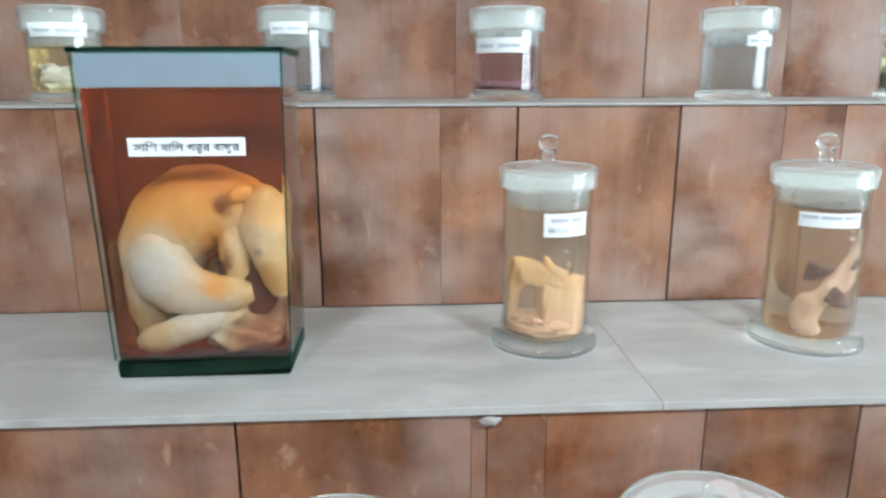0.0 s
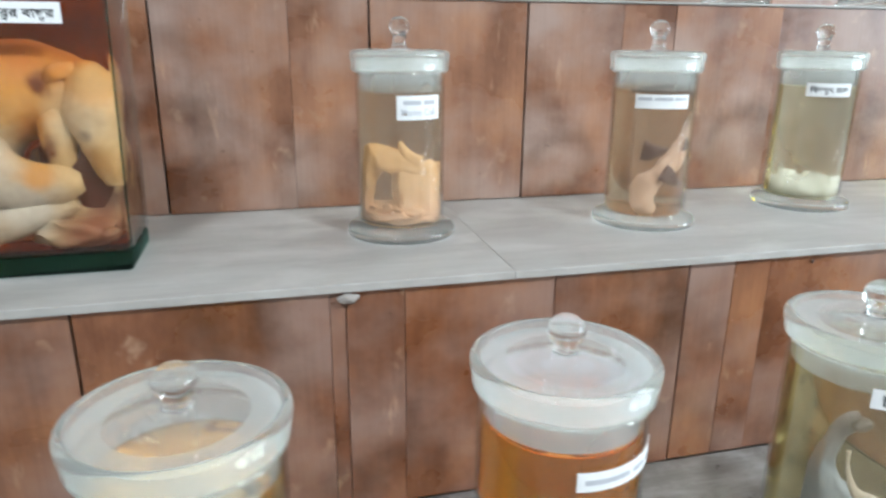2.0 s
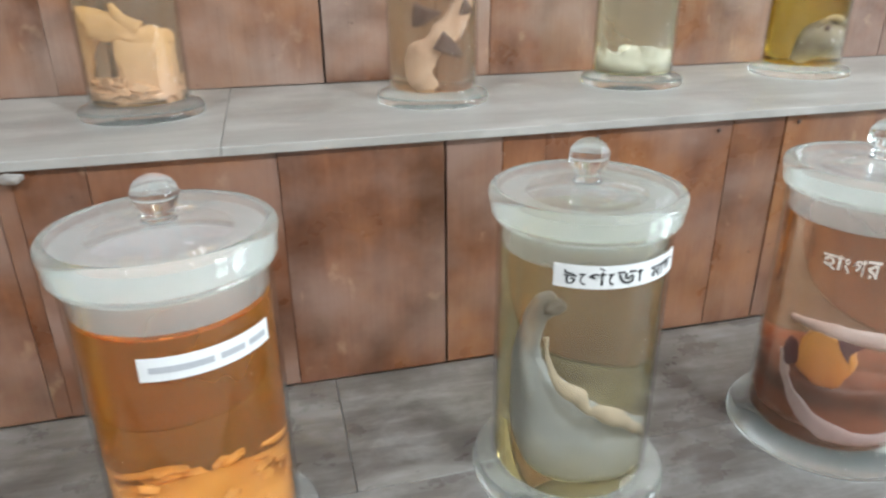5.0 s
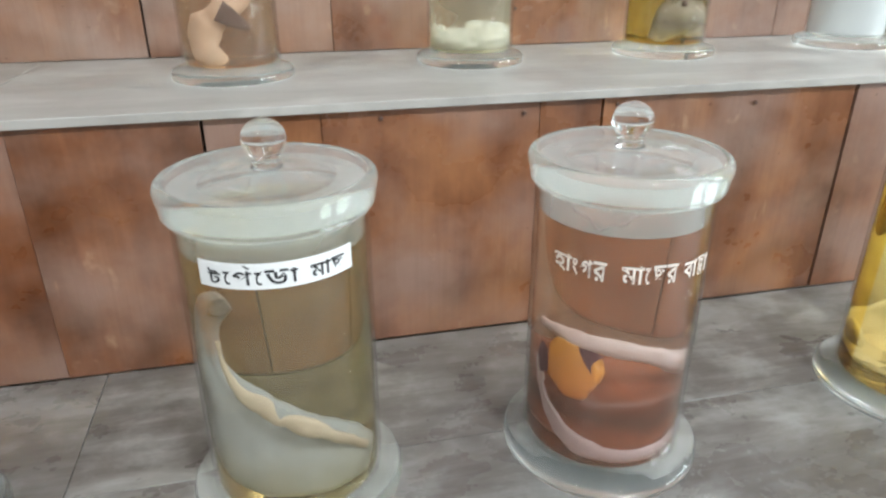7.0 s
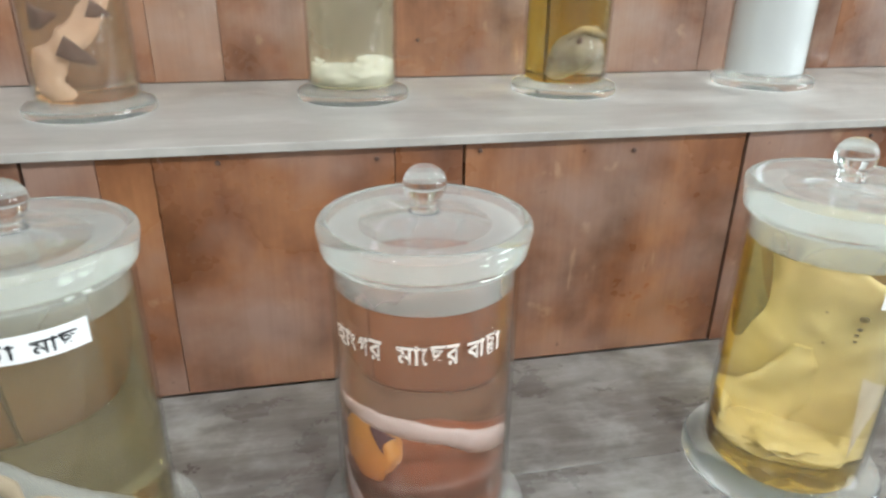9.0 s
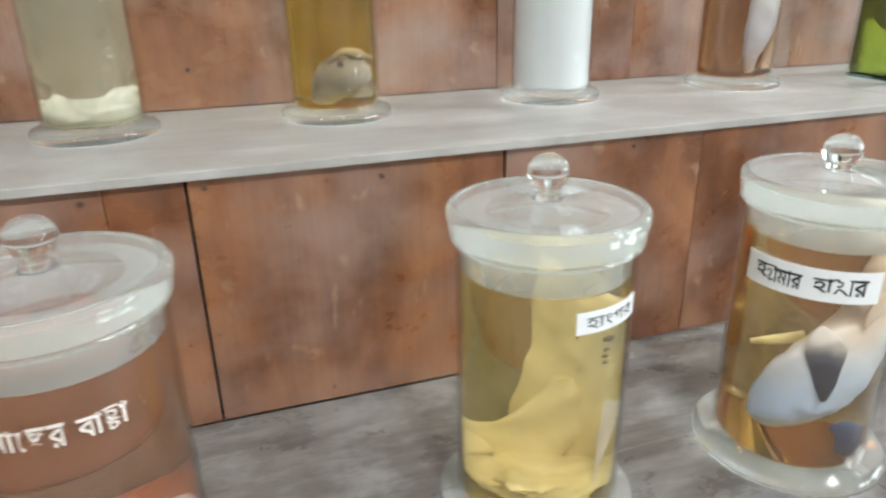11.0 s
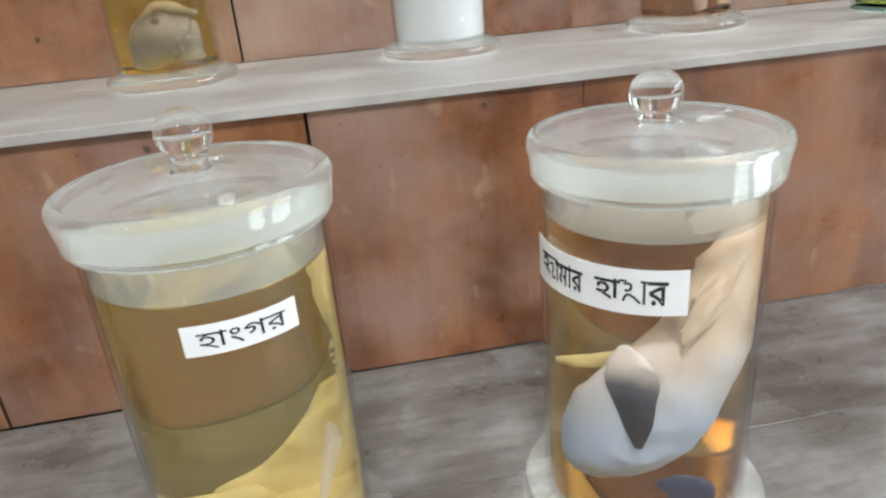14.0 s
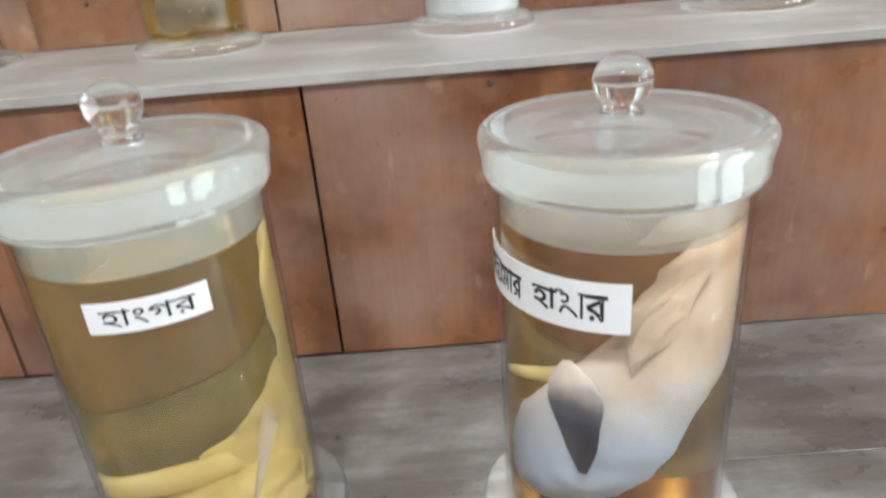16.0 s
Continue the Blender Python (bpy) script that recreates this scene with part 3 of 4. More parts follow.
GREEN = fluid("green_fluid", (0.30, 0.32, 0.11), 0.12, 0.34, (0.20, 0.22, 0.05))
RED_BROWN = fluid("red_brown_fluid", (0.83, 0.45, 0.20), 0.17, 0.05, (0.38, 0.11, 0.03))
PURPLE = fluid("purple_fluid", (0.82, 0.66, 0.66))
GREY_CLEAR = fluid("grey_fluid", (0.86, 0.88, 0.88), 0.12, 0.2, (0.5, 0.5, 0.52))

LOWER = "large jars on the lowest shelf"
JAR_A, JAR_B, JAR_C, JAR_D, JAR_E, JAR_F, JAR_G = (0.151, 0.735, Z_LOW), (0.485, 0.755, Z_LOW), (0.845, 0.763, Z_LOW), (1.156, 0.750, Z_LOW), (1.551, 0.747, Z_LOW), (1.860, 0.733, Z_LOW), (2.250, 0.735, Z_LOW)
ja = jar(JAR_A, BROAD, "broad", 0.262, AMBER_PALE, "large lidded glass jar of pale amber fluid with yellow chunks", LOWER)
jb = jar(JAR_B, BROAD, "broad", 0.258, AMBER_DEEP, "large lidded glass jar of deep orange fluid", LOWER)
jc = jar(JAR_C, LARGE, "large", 0.279, OLIVE, "large lidded glass jar of pale olive fluid with a grey specimen", LOWER)
jd = jar(JAR_D, LARGE, "large", 0.262, ROSE, "large lidded glass jar lettered in white, with rosy fluid", LOWER)
je = jar(JAR_E, TALL, "tall", 0.264, YELLOW, "large lidded glass jar of yellow fluid with a yellow specimen", LOWER)
jf = jar(JAR_F, BROAD, "broad", 0.268, AMBER, "large lidded glass jar of amber fluid with a blue-white specimen", LOWER)
jg = jar(JAR_G, LARGE, "large", 0.262, AMBER_CLOUDY, "large lidded glass jar of amber fluid over a rusty sediment", LOWER)
R = LARGE.body
strip_label(jb, R, -13.5, 61, 0.228, 0.247, spans=[(0.07, 0.5), (0.55, 0.74), (0.78, 0.95)])
TORPEDO = (("\u099f", 0.0, 0.10, 0, 1.05), ("\u09c7", 0.12, 0.185, 0, 1), ("\u09aa", 0.19, 0.32, 0, 1), ("\u09c7", 0.34, 0.405, 0, 1), ("\u09a1", 0.41, 0.57, 0, 1), ("\u09be", 0.58, 0.635, 0, 1), ("\u09ae\u09be", 0.72, 0.88, 0, 1), ("\u099b", 0.885, 1.0, 0, 1))
strip_label(jc, R, -42.5, 46, 0.250, 0.271, TORPEDO, fit=(0.86, 0.56), lift=0.18, lines=(((0.270, 1.34), (0.310, 1.12)),), weight=0.014)
strip_label(je, R, -7.5, 42.5, 0.2335, 0.2535, "\u09b9\u09be\u0982\u0997\u09b0", fit=(0.76, 0.58), lift=0.20, weight=0.0)
HAMMER = (("\u09b9", 0.0, 0.125, 0.10, 1.0), ("\u09be\u09ae\u09be\u09b0", 0.19, 0.45, 0.0, 1.0), ("\u09b9\u09be", 0.54, 0.71, 0.08, 1.0), ("\u09b0", 0.875, 1.0, 0.0, 1.0))
HAMMER_JOINS = (((0.125, 0.62), (0.155, 0.72), (0.165, 0.50), (0.150, 0.22), (0.165, 0.06), (0.190, 0.18)), ((0.10, 0.955), (0.21, 0.955)),
                ((0.70, 0.955), (0.885, 0.955)), ((0.732, 0.84), (0.768, 0.86), (0.778, 0.72), (0.768, 0.58), (0.738, 0.56)), ((0.728, 0.10), (0.752, 0.38), (0.790, 0.32), (0.835, 0.06)), ((0.857, 0.96), (0.857, 0.02)))
strip_label(jf, R, -99, -8.7, 0.215, 0.247, HAMMER, fit=(0.80, 0.52), lift=0.24, lines=HAMMER_JOINS, weight=0.014)
w = R * radians(106)
# the white veil stands in for a white reflection in clear glass here
white_band = part("fogged_band", lathe([(0.0724, 0.2600), (0.0724, 0.2885), (0.050, 0.2895), (0.0, 0.2895)], 72), WHITE_VEILED, jb, "pale band of glass above the fluid", smooth=40)
white_band.visible_shadow = False
part("lettering", wrap(script((("\u09b9\u09be", 0, 0.125, 0, 1), ("\u0982", 0.13, 0.165, 0, 0.9), ("\u0997", 0.175, 0.25, 0, 1), ("\u09b0", 0.255, 0.33, -0.05, 1), ("\u09ae\u09be", 0.41, 0.535, 0, 1), ("\u09c7", 0.54, 0.58, 0, 1), ("\u099b", 0.585, 0.66, 0, 1), ("\u09b0", 0.665, 0.735, -0.05, 1), ("\u09ac\u09be", 0.78, 0.885, 0, 1), ("\u099a", 0.89, 0.955, 0.42, 1.0), ("\u099a", 0.895, 0.955, -0.06, 0.40), ("\u09be", 0.96, 1.0, 0, 1)), (), w, 0.017, 0.2235, 0.0012, 0.014), R, radians(-16)), PAINT_WHITE, jd, "white painted letters on the glass")

MIDDLE = "medium jars on the middle shelf"
J1, J2, J3, J4, J5, J6 = (0.415, 1.192, Z_MID), (0.803, 1.175, Z_MID), (1.138, 1.221, Z_MID), (1.454, 1.223, Z_MID), (1.800, 1.236, Z_MID), (2.145, 1.228, Z_MID)
j1 = jar(J1, MEDIUM, "medium", 0.212, CLEAR, "medium lidded glass jar with pale orange chunks in clear fluid", MIDDLE)
j2 = jar(J2, MEDIUM, "medium", 0.212, TAN, "medium lidded glass jar with a tan and dark specimen", MIDDLE)
j3 = jar(J3, MEDIUM, "medium", 0.205, PALE_GREEN, "medium lidded glass jar of greenish fluid with a cream mound", MIDDLE)
j4 = jar(J4, MEDIUM, "medium", 0.205, GOLD, "medium lidded glass jar of golden fluid with a grey specimen", MIDDLE)
MILK = plain_material("milky_fluid", (0.80, 0.805, 0.81), 0.35, 0.03, 25.0)
j5 = jar(J5, MEDIUM, "medium", 0.205, MILK, "medium lidded glass jar filled with milky white fluid", MIDDLE)
j6 = jar(J6, MEDIUM, "medium", 0.205, BROWN, "medium lidded glass jar of brownish fluid with a pale specimen", MIDDLE)
r = MEDIUM.body
strip_label(j1, r, -15, 44, 0.171, 0.203, "Marine Crab", spans=[(0.14, 0.52), (0.58, 0.86)], rows=((0.62, 0.80),), ink=INK_FAINT, fit=(0.80, 0.30), lift=0.17)
strip_label(j2, r, -54, 19, 0.181, 0.201, spans=[(0.05, 0.3), (0.34, 0.66), (0.7, 0.95)], rows=((0.58, 0.80),))
strip_label(j3, r, -56, 8, 0.190, 0.211, "\u09bf\u09ac\u09a6\u09af\u09c1\u09ce \u09ae\u09be\u099b", fit=(0.84, 0.66), lift=0.16)

UPPER = "small jars on the top shelf"
top_jars = []
for tx, ty, lv, fl, words, lift in (
    (-0.365, 1.50, 0.098, OLIVE, "small lidded glass jar with a white lump in pale fluid", 0.0),
    (0.030, 1.50, 0.10, GREY_CLEAR, "small lidded glass jar of clear fluid", 0.0),
    (0.397, 1.50, 0.096, PURPLE, "small lidded glass jar of purplish fluid", 0.0),
    (0.815, 1.50, 0.098, GREY_CLEAR, "small lidded glass jar of greyish clear fluid", 0.0),
    (1.160, 1.50, 0.082, PALE_GREEN, "small lidded glass jar with a blue-green mass in yellow fluid", 0.0),
    (1.490, 1.50, 0.085, PALE_GREEN, "small lidded glass jar with cream pieces", 0.0),
):
    top_jars.append(jar((tx, ty, Z_TOP), SMALL, "small", lv, fl, words, UPPER))
for ob, a, b, z0, z1 in ((top_jars[0], -28, 58, 0.108, 0.130), (top_jars[1], -35, 24, 0.112, 0.131), (top_jars[2], -64, 24, 0.082, 0.106), (top_jars[3], -10, 38, 0.092, 0.110)):
    strip_label(ob, SMALL.body, a, b, z0, z1, spans=[(0.1, 0.4), (0.48, 0.88)], rows=((0.34, 0.6),))


# ---- specimens inside the jars ----
def press(bm, r, z0=0.022):
    """Holds a specimen inside its glass: what would stick out lies flat against the wall."""
    for v in bm.verts:
        d = math.hypot(v.co.x, v.co.y)
        if d > r:
            v.co.x *= r / d
            v.co.y *= r / d
        v.co.z = max(v.co.z, z0)
    return bm


IN_LARGE, IN_MEDIUM = 0.0740, 0.0572


def specimen(name, bm, mat, place, label, smooth=60):
    ob = part(name, bm, mat, None, smooth=smooth)
    ob.location = place
    return tagged(ob, label, "specimen")


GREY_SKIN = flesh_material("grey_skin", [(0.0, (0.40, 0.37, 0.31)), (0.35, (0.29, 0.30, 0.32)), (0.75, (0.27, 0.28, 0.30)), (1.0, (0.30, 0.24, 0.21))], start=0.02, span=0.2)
PALE_EDGE = flesh_material("pale_edge", [(0.0, (0.44, 0.34, 0.26)), (1.0, (0.54, 0.44, 0.34))], start=0.0, span=0.2)
DARK_TIP = flesh_material("dark_tip", [(0.0, (0.10, 0.08, 0.07)), (1.0, (0.16, 0.12, 0.10))])
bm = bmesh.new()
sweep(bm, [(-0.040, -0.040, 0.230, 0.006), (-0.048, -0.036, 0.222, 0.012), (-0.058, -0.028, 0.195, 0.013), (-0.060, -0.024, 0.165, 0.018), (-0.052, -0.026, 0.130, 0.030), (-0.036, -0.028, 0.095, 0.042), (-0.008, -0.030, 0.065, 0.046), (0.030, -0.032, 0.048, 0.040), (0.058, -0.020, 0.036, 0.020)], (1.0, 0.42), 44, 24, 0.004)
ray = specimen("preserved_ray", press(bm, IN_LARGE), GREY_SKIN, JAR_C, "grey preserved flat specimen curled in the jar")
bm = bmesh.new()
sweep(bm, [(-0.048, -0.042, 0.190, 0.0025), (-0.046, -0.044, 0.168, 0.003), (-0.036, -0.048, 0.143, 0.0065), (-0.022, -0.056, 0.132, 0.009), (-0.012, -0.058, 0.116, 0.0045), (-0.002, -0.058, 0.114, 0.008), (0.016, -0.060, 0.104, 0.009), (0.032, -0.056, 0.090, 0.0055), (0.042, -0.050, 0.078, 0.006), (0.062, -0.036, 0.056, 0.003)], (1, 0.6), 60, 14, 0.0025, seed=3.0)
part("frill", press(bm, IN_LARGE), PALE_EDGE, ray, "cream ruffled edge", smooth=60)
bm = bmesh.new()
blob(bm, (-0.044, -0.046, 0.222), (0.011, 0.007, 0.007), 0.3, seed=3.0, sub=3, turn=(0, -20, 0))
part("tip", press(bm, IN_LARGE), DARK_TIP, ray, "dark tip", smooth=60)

WHITE_FLESH = flesh_material("white_flesh", [(0.0, (0.38, 0.31, 0.34)), (0.5, (0.48, 0.41, 0.42)), (1.0, (0.52, 0.44, 0.43))], start=0.0, span=0.16)
ORANGE_FLESH = flesh_material("orange_flesh", [(0.0, (0.25, 0.085, 0.04)), (0.28, (0.19, 0.05, 0.02)), (0.42, (0.05, 0.012, 0.006)), (0.54, (0.08, 0.018, 0.009)), (0.68, (0.20, 0.055, 0.022)), (1.0, (0.27, 0.085, 0.035))], start=0.02, span=0.125, wobble=0.30, scale=14)
BRIGHT_ORANGE = flesh_material("bright_orange_flesh", [(0.0, (0.34, 0.11, 0.03)), (0.45, (0.66, 0.27, 0.05)), (1.0, (0.74, 0.36, 0.07))], start=0.08, span=0.06)
DARK_PURPLE = flesh_material("dark_fin", [(0.0, (0.05, 0.025, 0.07)), (1.0, (0.10, 0.035, 0.05))])
bm = bmesh.new()
sweep(bm, [(-0.071, -0.004, 0.156, 0.003), (-0.066, -0.022, 0.156, 0.006), (-0.048, -0.046, 0.155, 0.009), (-0.020, -0.060, 0.150, 0.009), (0.014, -0.062, 0.140, 0.010), (0.044, -0.048, 0.122, 0.013), (0.062, -0.020, 0.104, 0.012), (0.064, 0.010, 0.075, 0.008)], (1, 0.6), 40, 18, 0.003)
fish = specimen("preserved_fish", press(bm, IN_LARGE), WHITE_FLESH, JAR_D, "white preserved fish curled round orange tissue")
bm = bmesh.new()
sweep(bm, [(-0.070, 0.0, 0.115, 0.004), (-0.070, -0.010, 0.090, 0.008), (-0.064, -0.030, 0.062, 0.012), (-0.048, -0.050, 0.044, 0.013), (-0.018, -0.066, 0.036, 0.010), (0.020, -0.066, 0.032, 0.008), (0.052, -0.046, 0.034, 0.006)], (1, 0.5), 32, 16, 0.003, seed=2.0)
part("belly", press(bm, IN_LARGE), WHITE_FLESH, fish, smooth=60)
bm = blob(bmesh.new(), (0.002, -0.004, 0.066), (0.082, 0.078, 0.046), 0.12, seed=1.5, sub=4)
part("tissue", press(bm, IN_LARGE - 0.002), ORANGE_FLESH, fish, "orange-brown tissue with a dark stripe", smooth=60)
bm = blob(bmesh.new(), (-0.050, -0.036, 0.122), (0.026, 0.026, 0.032), 0.18, seed=2.5, sub=4)
part("tissue", press(bm, IN_LARGE - 0.0008), BRIGHT_ORANGE, fish, "bright orange tissue", smooth=60)
bm = press(fin(bmesh.new(), (-0.056, -0.050, 0.150), (-0.036, -0.066, 0.146), (-0.046, -0.062, 0.124), 0.006), IN_LARGE)
part("fin", bm, DARK_PURPLE, fish, "dark purple fin", smooth=60)
bm = press(blob(bmesh.new(), (-0.071, -0.012, 0.118), (0.004, 0.010, 0.016), 0.3, seed=8.0), IN_LARGE)
part("spot", bm, DARK_PURPLE, fish, "dark purple spot", smooth=60)

YELLOW_SKIN = flesh_material("yellow_skin", [(0.0, (0.58, 0.43, 0.17)), (0.3, (0.76, 0.60, 0.25)), (0.7, (0.82, 0.67, 0.30)), (1.0, (0.78, 0.60, 0.27))], start=0.02, span=0.22)
PINK_FLESH = flesh_material("pink_flesh", [(0.0, (0.60, 0.48, 0.38)), (1.0, (0.68, 0.57, 0.46))])
DARK_GILL = flesh_material("dark_gill", [(0.0, (0.10, 0.07, 0.03)), (1.0, (0.17, 0.12, 0.05))])
def hide_sheet(rows, origin, along, thick, n=44, across=22, ripple=0.004, seed=0.0):
    """A broad flat body: rows give height, left and right reach; it lies in the upright plane through the origin."""
    bm = bmesh.new()
    line = spline(rows, n)
    d = Vector(along).normalized()
    out = Vector((d.y, -d.x, 0))
    sides = []
    for side in (1, -1):
        grid = []
        for z, lo, hi in line:
            row = []
            for k in range(across + 1):
                w = k / across
                u = lo + (hi - lo) * w
                wave = ripple * (noise.noise(Vector((u * 30 + seed, z * 26, 0))) + 0.5 * noise.noise(Vector((u * 80, z * 70, seed))))
                puff = thick * math.sqrt(max(0.0, math.sin(w * math.pi))) * side
                row.append(bm.verts.new(Vector((origin[0], origin[1], z)) + d * u + out * (wave + puff)))
            grid.append(row)
        sides.append(grid)
    for grid in sides:
        for a, b in zip(grid, grid[1:]):
            for k in range(across):
                bm.faces.new((a[k], a[k + 1], b[k + 1], b[k]))
    for end in (0, n):
        for k in range(across):
            bm.faces.new((sides[0][end][k], sides[0][end][k + 1], sides[1][end][k + 1], sides[1][end][k]))
    bmesh.ops.remove_doubles(bm, verts=bm.verts, dist=1e-5)
    bmesh.ops.recalc_face_normals(bm, faces=bm.faces)
    return bm


ALONG = (0.51, -0.86, 0.0)
bm = hide_sheet([(0.262, -0.036, -0.028), (0.250, -0.035, -0.006), (0.228, -0.033, 0.020), (0.206, -0.031, 0.044), (0.172, -0.030, 0.045), (0.145, -0.034, 0.042), (0.122, -0.036, 0.041), (0.098, -0.040, 0.040), (0.070, -0.040, 0.040), (0.045, -0.034, 0.042), (0.024, -0.036, 0.040)], (0.041, 0.034), ALONG, 0.005, seed=2.0)
shark = specimen("preserved_shark", press(bm, IN_LARGE), YELLOW_SKIN, JAR_E, "yellow preserved shark specimen upright in the jar")
bm = hide_sheet([(0.140, 0.000, 0.012), (0.118, -0.010, 0.016), (0.096, -0.024, 0.018), (0.078, -0.040, 0.018), (0.062, -0.060, 0.012), (0.050, -0.046, 0.006), (0.038, -0.024, 0.004), (0.028, -0.010, 0.004)], (0.026, 0.036), (0.95, -0.29, 0), 0.005, 30, 18, 0.005, 4.0)
part("fin", press(bm, IN_LARGE), YELLOW_SKIN, shark, smooth=60)
bm = fin(bmesh.new(), (0.042, -0.006, 0.128), (0.056, -0.014, 0.112), (0.030, -0.034, 0.040), 0.008, 0.1)
part("fin", press(bm, IN_LARGE), PINK_FLESH, shark, "pale pink fin", smooth=60)
bm = sweep(bmesh.new(), [(-0.068, 0.010, 0.062, 0.005), (-0.045, 0.030, 0.058, 0.011), (-0.005, 0.050, 0.052, 0.013), (0.040, 0.045, 0.052, 0.010)], (1, 0.6), 20, 14, 0.003)
part("tail", press(bm, IN_LARGE), YELLOW_SKIN, shark, smooth=60)
bm = blob(bmesh.new(), (0.012, 0.016, 0.034), (0.052, 0.046, 0.016), 0.5, seed=5.2, sub=4)
part("tail", press(bm, IN_LARGE), YELLOW_SKIN, shark, smooth=60)
for i, (u, ez, q) in enumerate(((0.022, 0.186, 0.0046), (0.021, 0.174, 0.0028), (0.020, 0.167, 0.0024), (0.020, 0.160, 0.0020), (0.002, 0.184, 0.0016), (0.004, 0.150, 0.0016))):
    bm = blob(bmesh.new(), (0.041 + 0.51 * u - 0.86 * 0.0058, 0.034 - 0.86 * u - 0.51 * 0.0058, ez), (q * 0.55, q * 0.55, q * 0.75), 0.35, seed=i, sub=2)
    part("eye" if i == 0 else "gill", bm, DARK_GILL, shark, "dark sunken mark", smooth=60)

BLUE_SKIN = flesh_material("blue_white_skin", [(0.0, (0.42, 0.51, 0.68)), (0.36, (0.55, 0.64, 0.80)), (0.54, (0.66, 0.66, 0.68)), (0.70, (0.66, 0.53, 0.42)), (1.0, (0.60, 0.44, 0.30))], start=0.03, span=0.22, wobble=0.4)
BLUE_FIN = flesh_material("slate_fin", [(0.0, (0.012, 0.022, 0.07)), (0.6, (0.018, 0.034, 0.10)), (1.0, (0.08, 0.11, 0.20))], start=0.02, span=0.09)
bm = bmesh.new()
sweep(bm, [(0.066, 0.010, 0.262, 0.010), (0.058, -0.014, 0.242, 0.026), (0.040, -0.036, 0.210, 0.036), (0.014, -0.046, 0.174, 0.038), (-0.012, -0.044, 0.136, 0.044), (-0.030, -0.034, 0.104, 0.047), (-0.042, -0.022, 0.078, 0.040), (-0.050, -0.010, 0.056, 0.020)], (1.0, 0.55), 44, 26, 0.0045, seed=5.0)
shark2 = specimen("preserved_shark", press(bm, IN_LARGE), BLUE_SKIN, JAR_F, "blue-white and tan preserved shark curled in the jar")
SOFT_FIN = flesh_material("soft_slate_fin", [(0.0, (0.006, 0.011, 0.03)), (0.5, (0.015, 0.022, 0.055)), (0.70, (0.10, 0.11, 0.15)), (0.86, (0.48, 0.44, 0.41)), (1.0, (0.64, 0.57, 0.52))], start=0.105, span=0.068, wobble=0.3)
bm = sweep(bmesh.new(), [(-0.041, -0.052, 0.184, 0.003), (-0.041, -0.056, 0.172, 0.014), (-0.040, -0.062, 0.158, 0.019), (-0.039, -0.066, 0.140, 0.015), (-0.037, -0.068, 0.120, 0.010), (-0.036, -0.068, 0.103, 0.003)], (1, 0.25), 22, 18, 0.0008, (-0.55, -0.83, 0))
part("fin", press(bm, IN_LARGE + 0.0006), SOFT_FIN, shark2, "slate grey fin", smooth=60)
bm = sweep(bmesh.new(), [(-0.020, -0.066, 0.070, 0.003), (-0.006, -0.068, 0.066, 0.011), (0.006, -0.068, 0.052, 0.019), (0.014, -0.067, 0.038, 0.014), (0.019, -0.066, 0.027, 0.003)], (1, 0.2), 20, 16, 0.001)
part("fin", press(bm, IN_LARGE + 0.0006), BLUE_FIN, shark2, "dark blue fin", smooth=60)
bm = blob(bmesh.new(), (0.010, -0.060, 0.212), (0.030, 0.007, 0.012), 0.45, seed=12.0, sub=4, turn=(0, -48, 20))
part("flap", press(bm, IN_LARGE), BLUE_SKIN, shark2, "tan skin flap", smooth=60)
bm = sweep(bmesh.new(), [(-0.064, 0.004, 0.142, 0.003), (-0.050, -0.010, 0.150, 0.006), (-0.024, -0.020, 0.158, 0.007)], (1, 0.5), 14, 12, 0.001)
part("fin", press(bm, IN_LARGE), YELLOW_SKIN, shark2, "pale yellow side fin", smooth=60)


def chunks(name, mat, place, n, radius, z0, z1, size, label, seed, flat=0.5, inner=IN_LARGE, lump=0.5):
    """A settled mass with small pieces on it."""
    rnd = random.Random(seed)
    bm = bmesh.new()
    blob(bm, (0, 0, (0.02 + z1) / 2), (radius * 1.18, radius * 1.18, (z1 - 0.02) / 2 * 0.96), 0.22, seed=seed, sub=4)
    for i in range(n):
        z = z0 + (z1 - z0) * (i / n) ** 1.2
        a, q = rnd.uniform(0, math.tau), radius * math.sqrt(rnd.uniform(0.15, 1.0))
        k = size * rnd.uniform(0.5, 1.3)
        blob(bm, (q * math.cos(a), q * math.sin(a), z), (k, k * rnd.uniform(0.5, 1.0), k * flat), lump, seed=seed + i * 1.7, sub=2, turn=(rnd.uniform(-50, 50), rnd.uniform(-50, 50), rnd.uniform(0, 180)))
    shards(bm, rnd, n, lambda u: ((radius * 1.1) * math.sqrt(rnd.uniform(0.3, 1)) * math.cos(u * 61.0), (radius * 1.1) * math.sqrt(rnd.uniform(0.3, 1)) * math.sin(u * 61.0), z0 + (z1 - z0) * rnd.random()), size * 0.9, flat)
    return specimen(name, press(bm, inner), mat, place, label, 35)


def shards(bm, rnd, n, place, size, flat):
    """Angular broken pieces; place gives the spot of each."""
    for i in range(n):
        made = bmesh.ops.create_icosphere(bm, subdivisions=1, radius=1.0)
        rot = Euler([rnd.uniform(-0.9, 0.9), rnd.uniform(-0.9, 0.9), rnd.uniform(0, 6.28)]).to_matrix()
        k = size * rnd.uniform(0.5, 1.3)
        spot = Vector(place(i / n))
        for v in made["verts"]:
            q = v.co * rnd.uniform(0.65, 1.25)
            v.co = spot + rot @ Vector((q.x * k, q.y * k * 0.8, q.z * k * flat))
    return bm


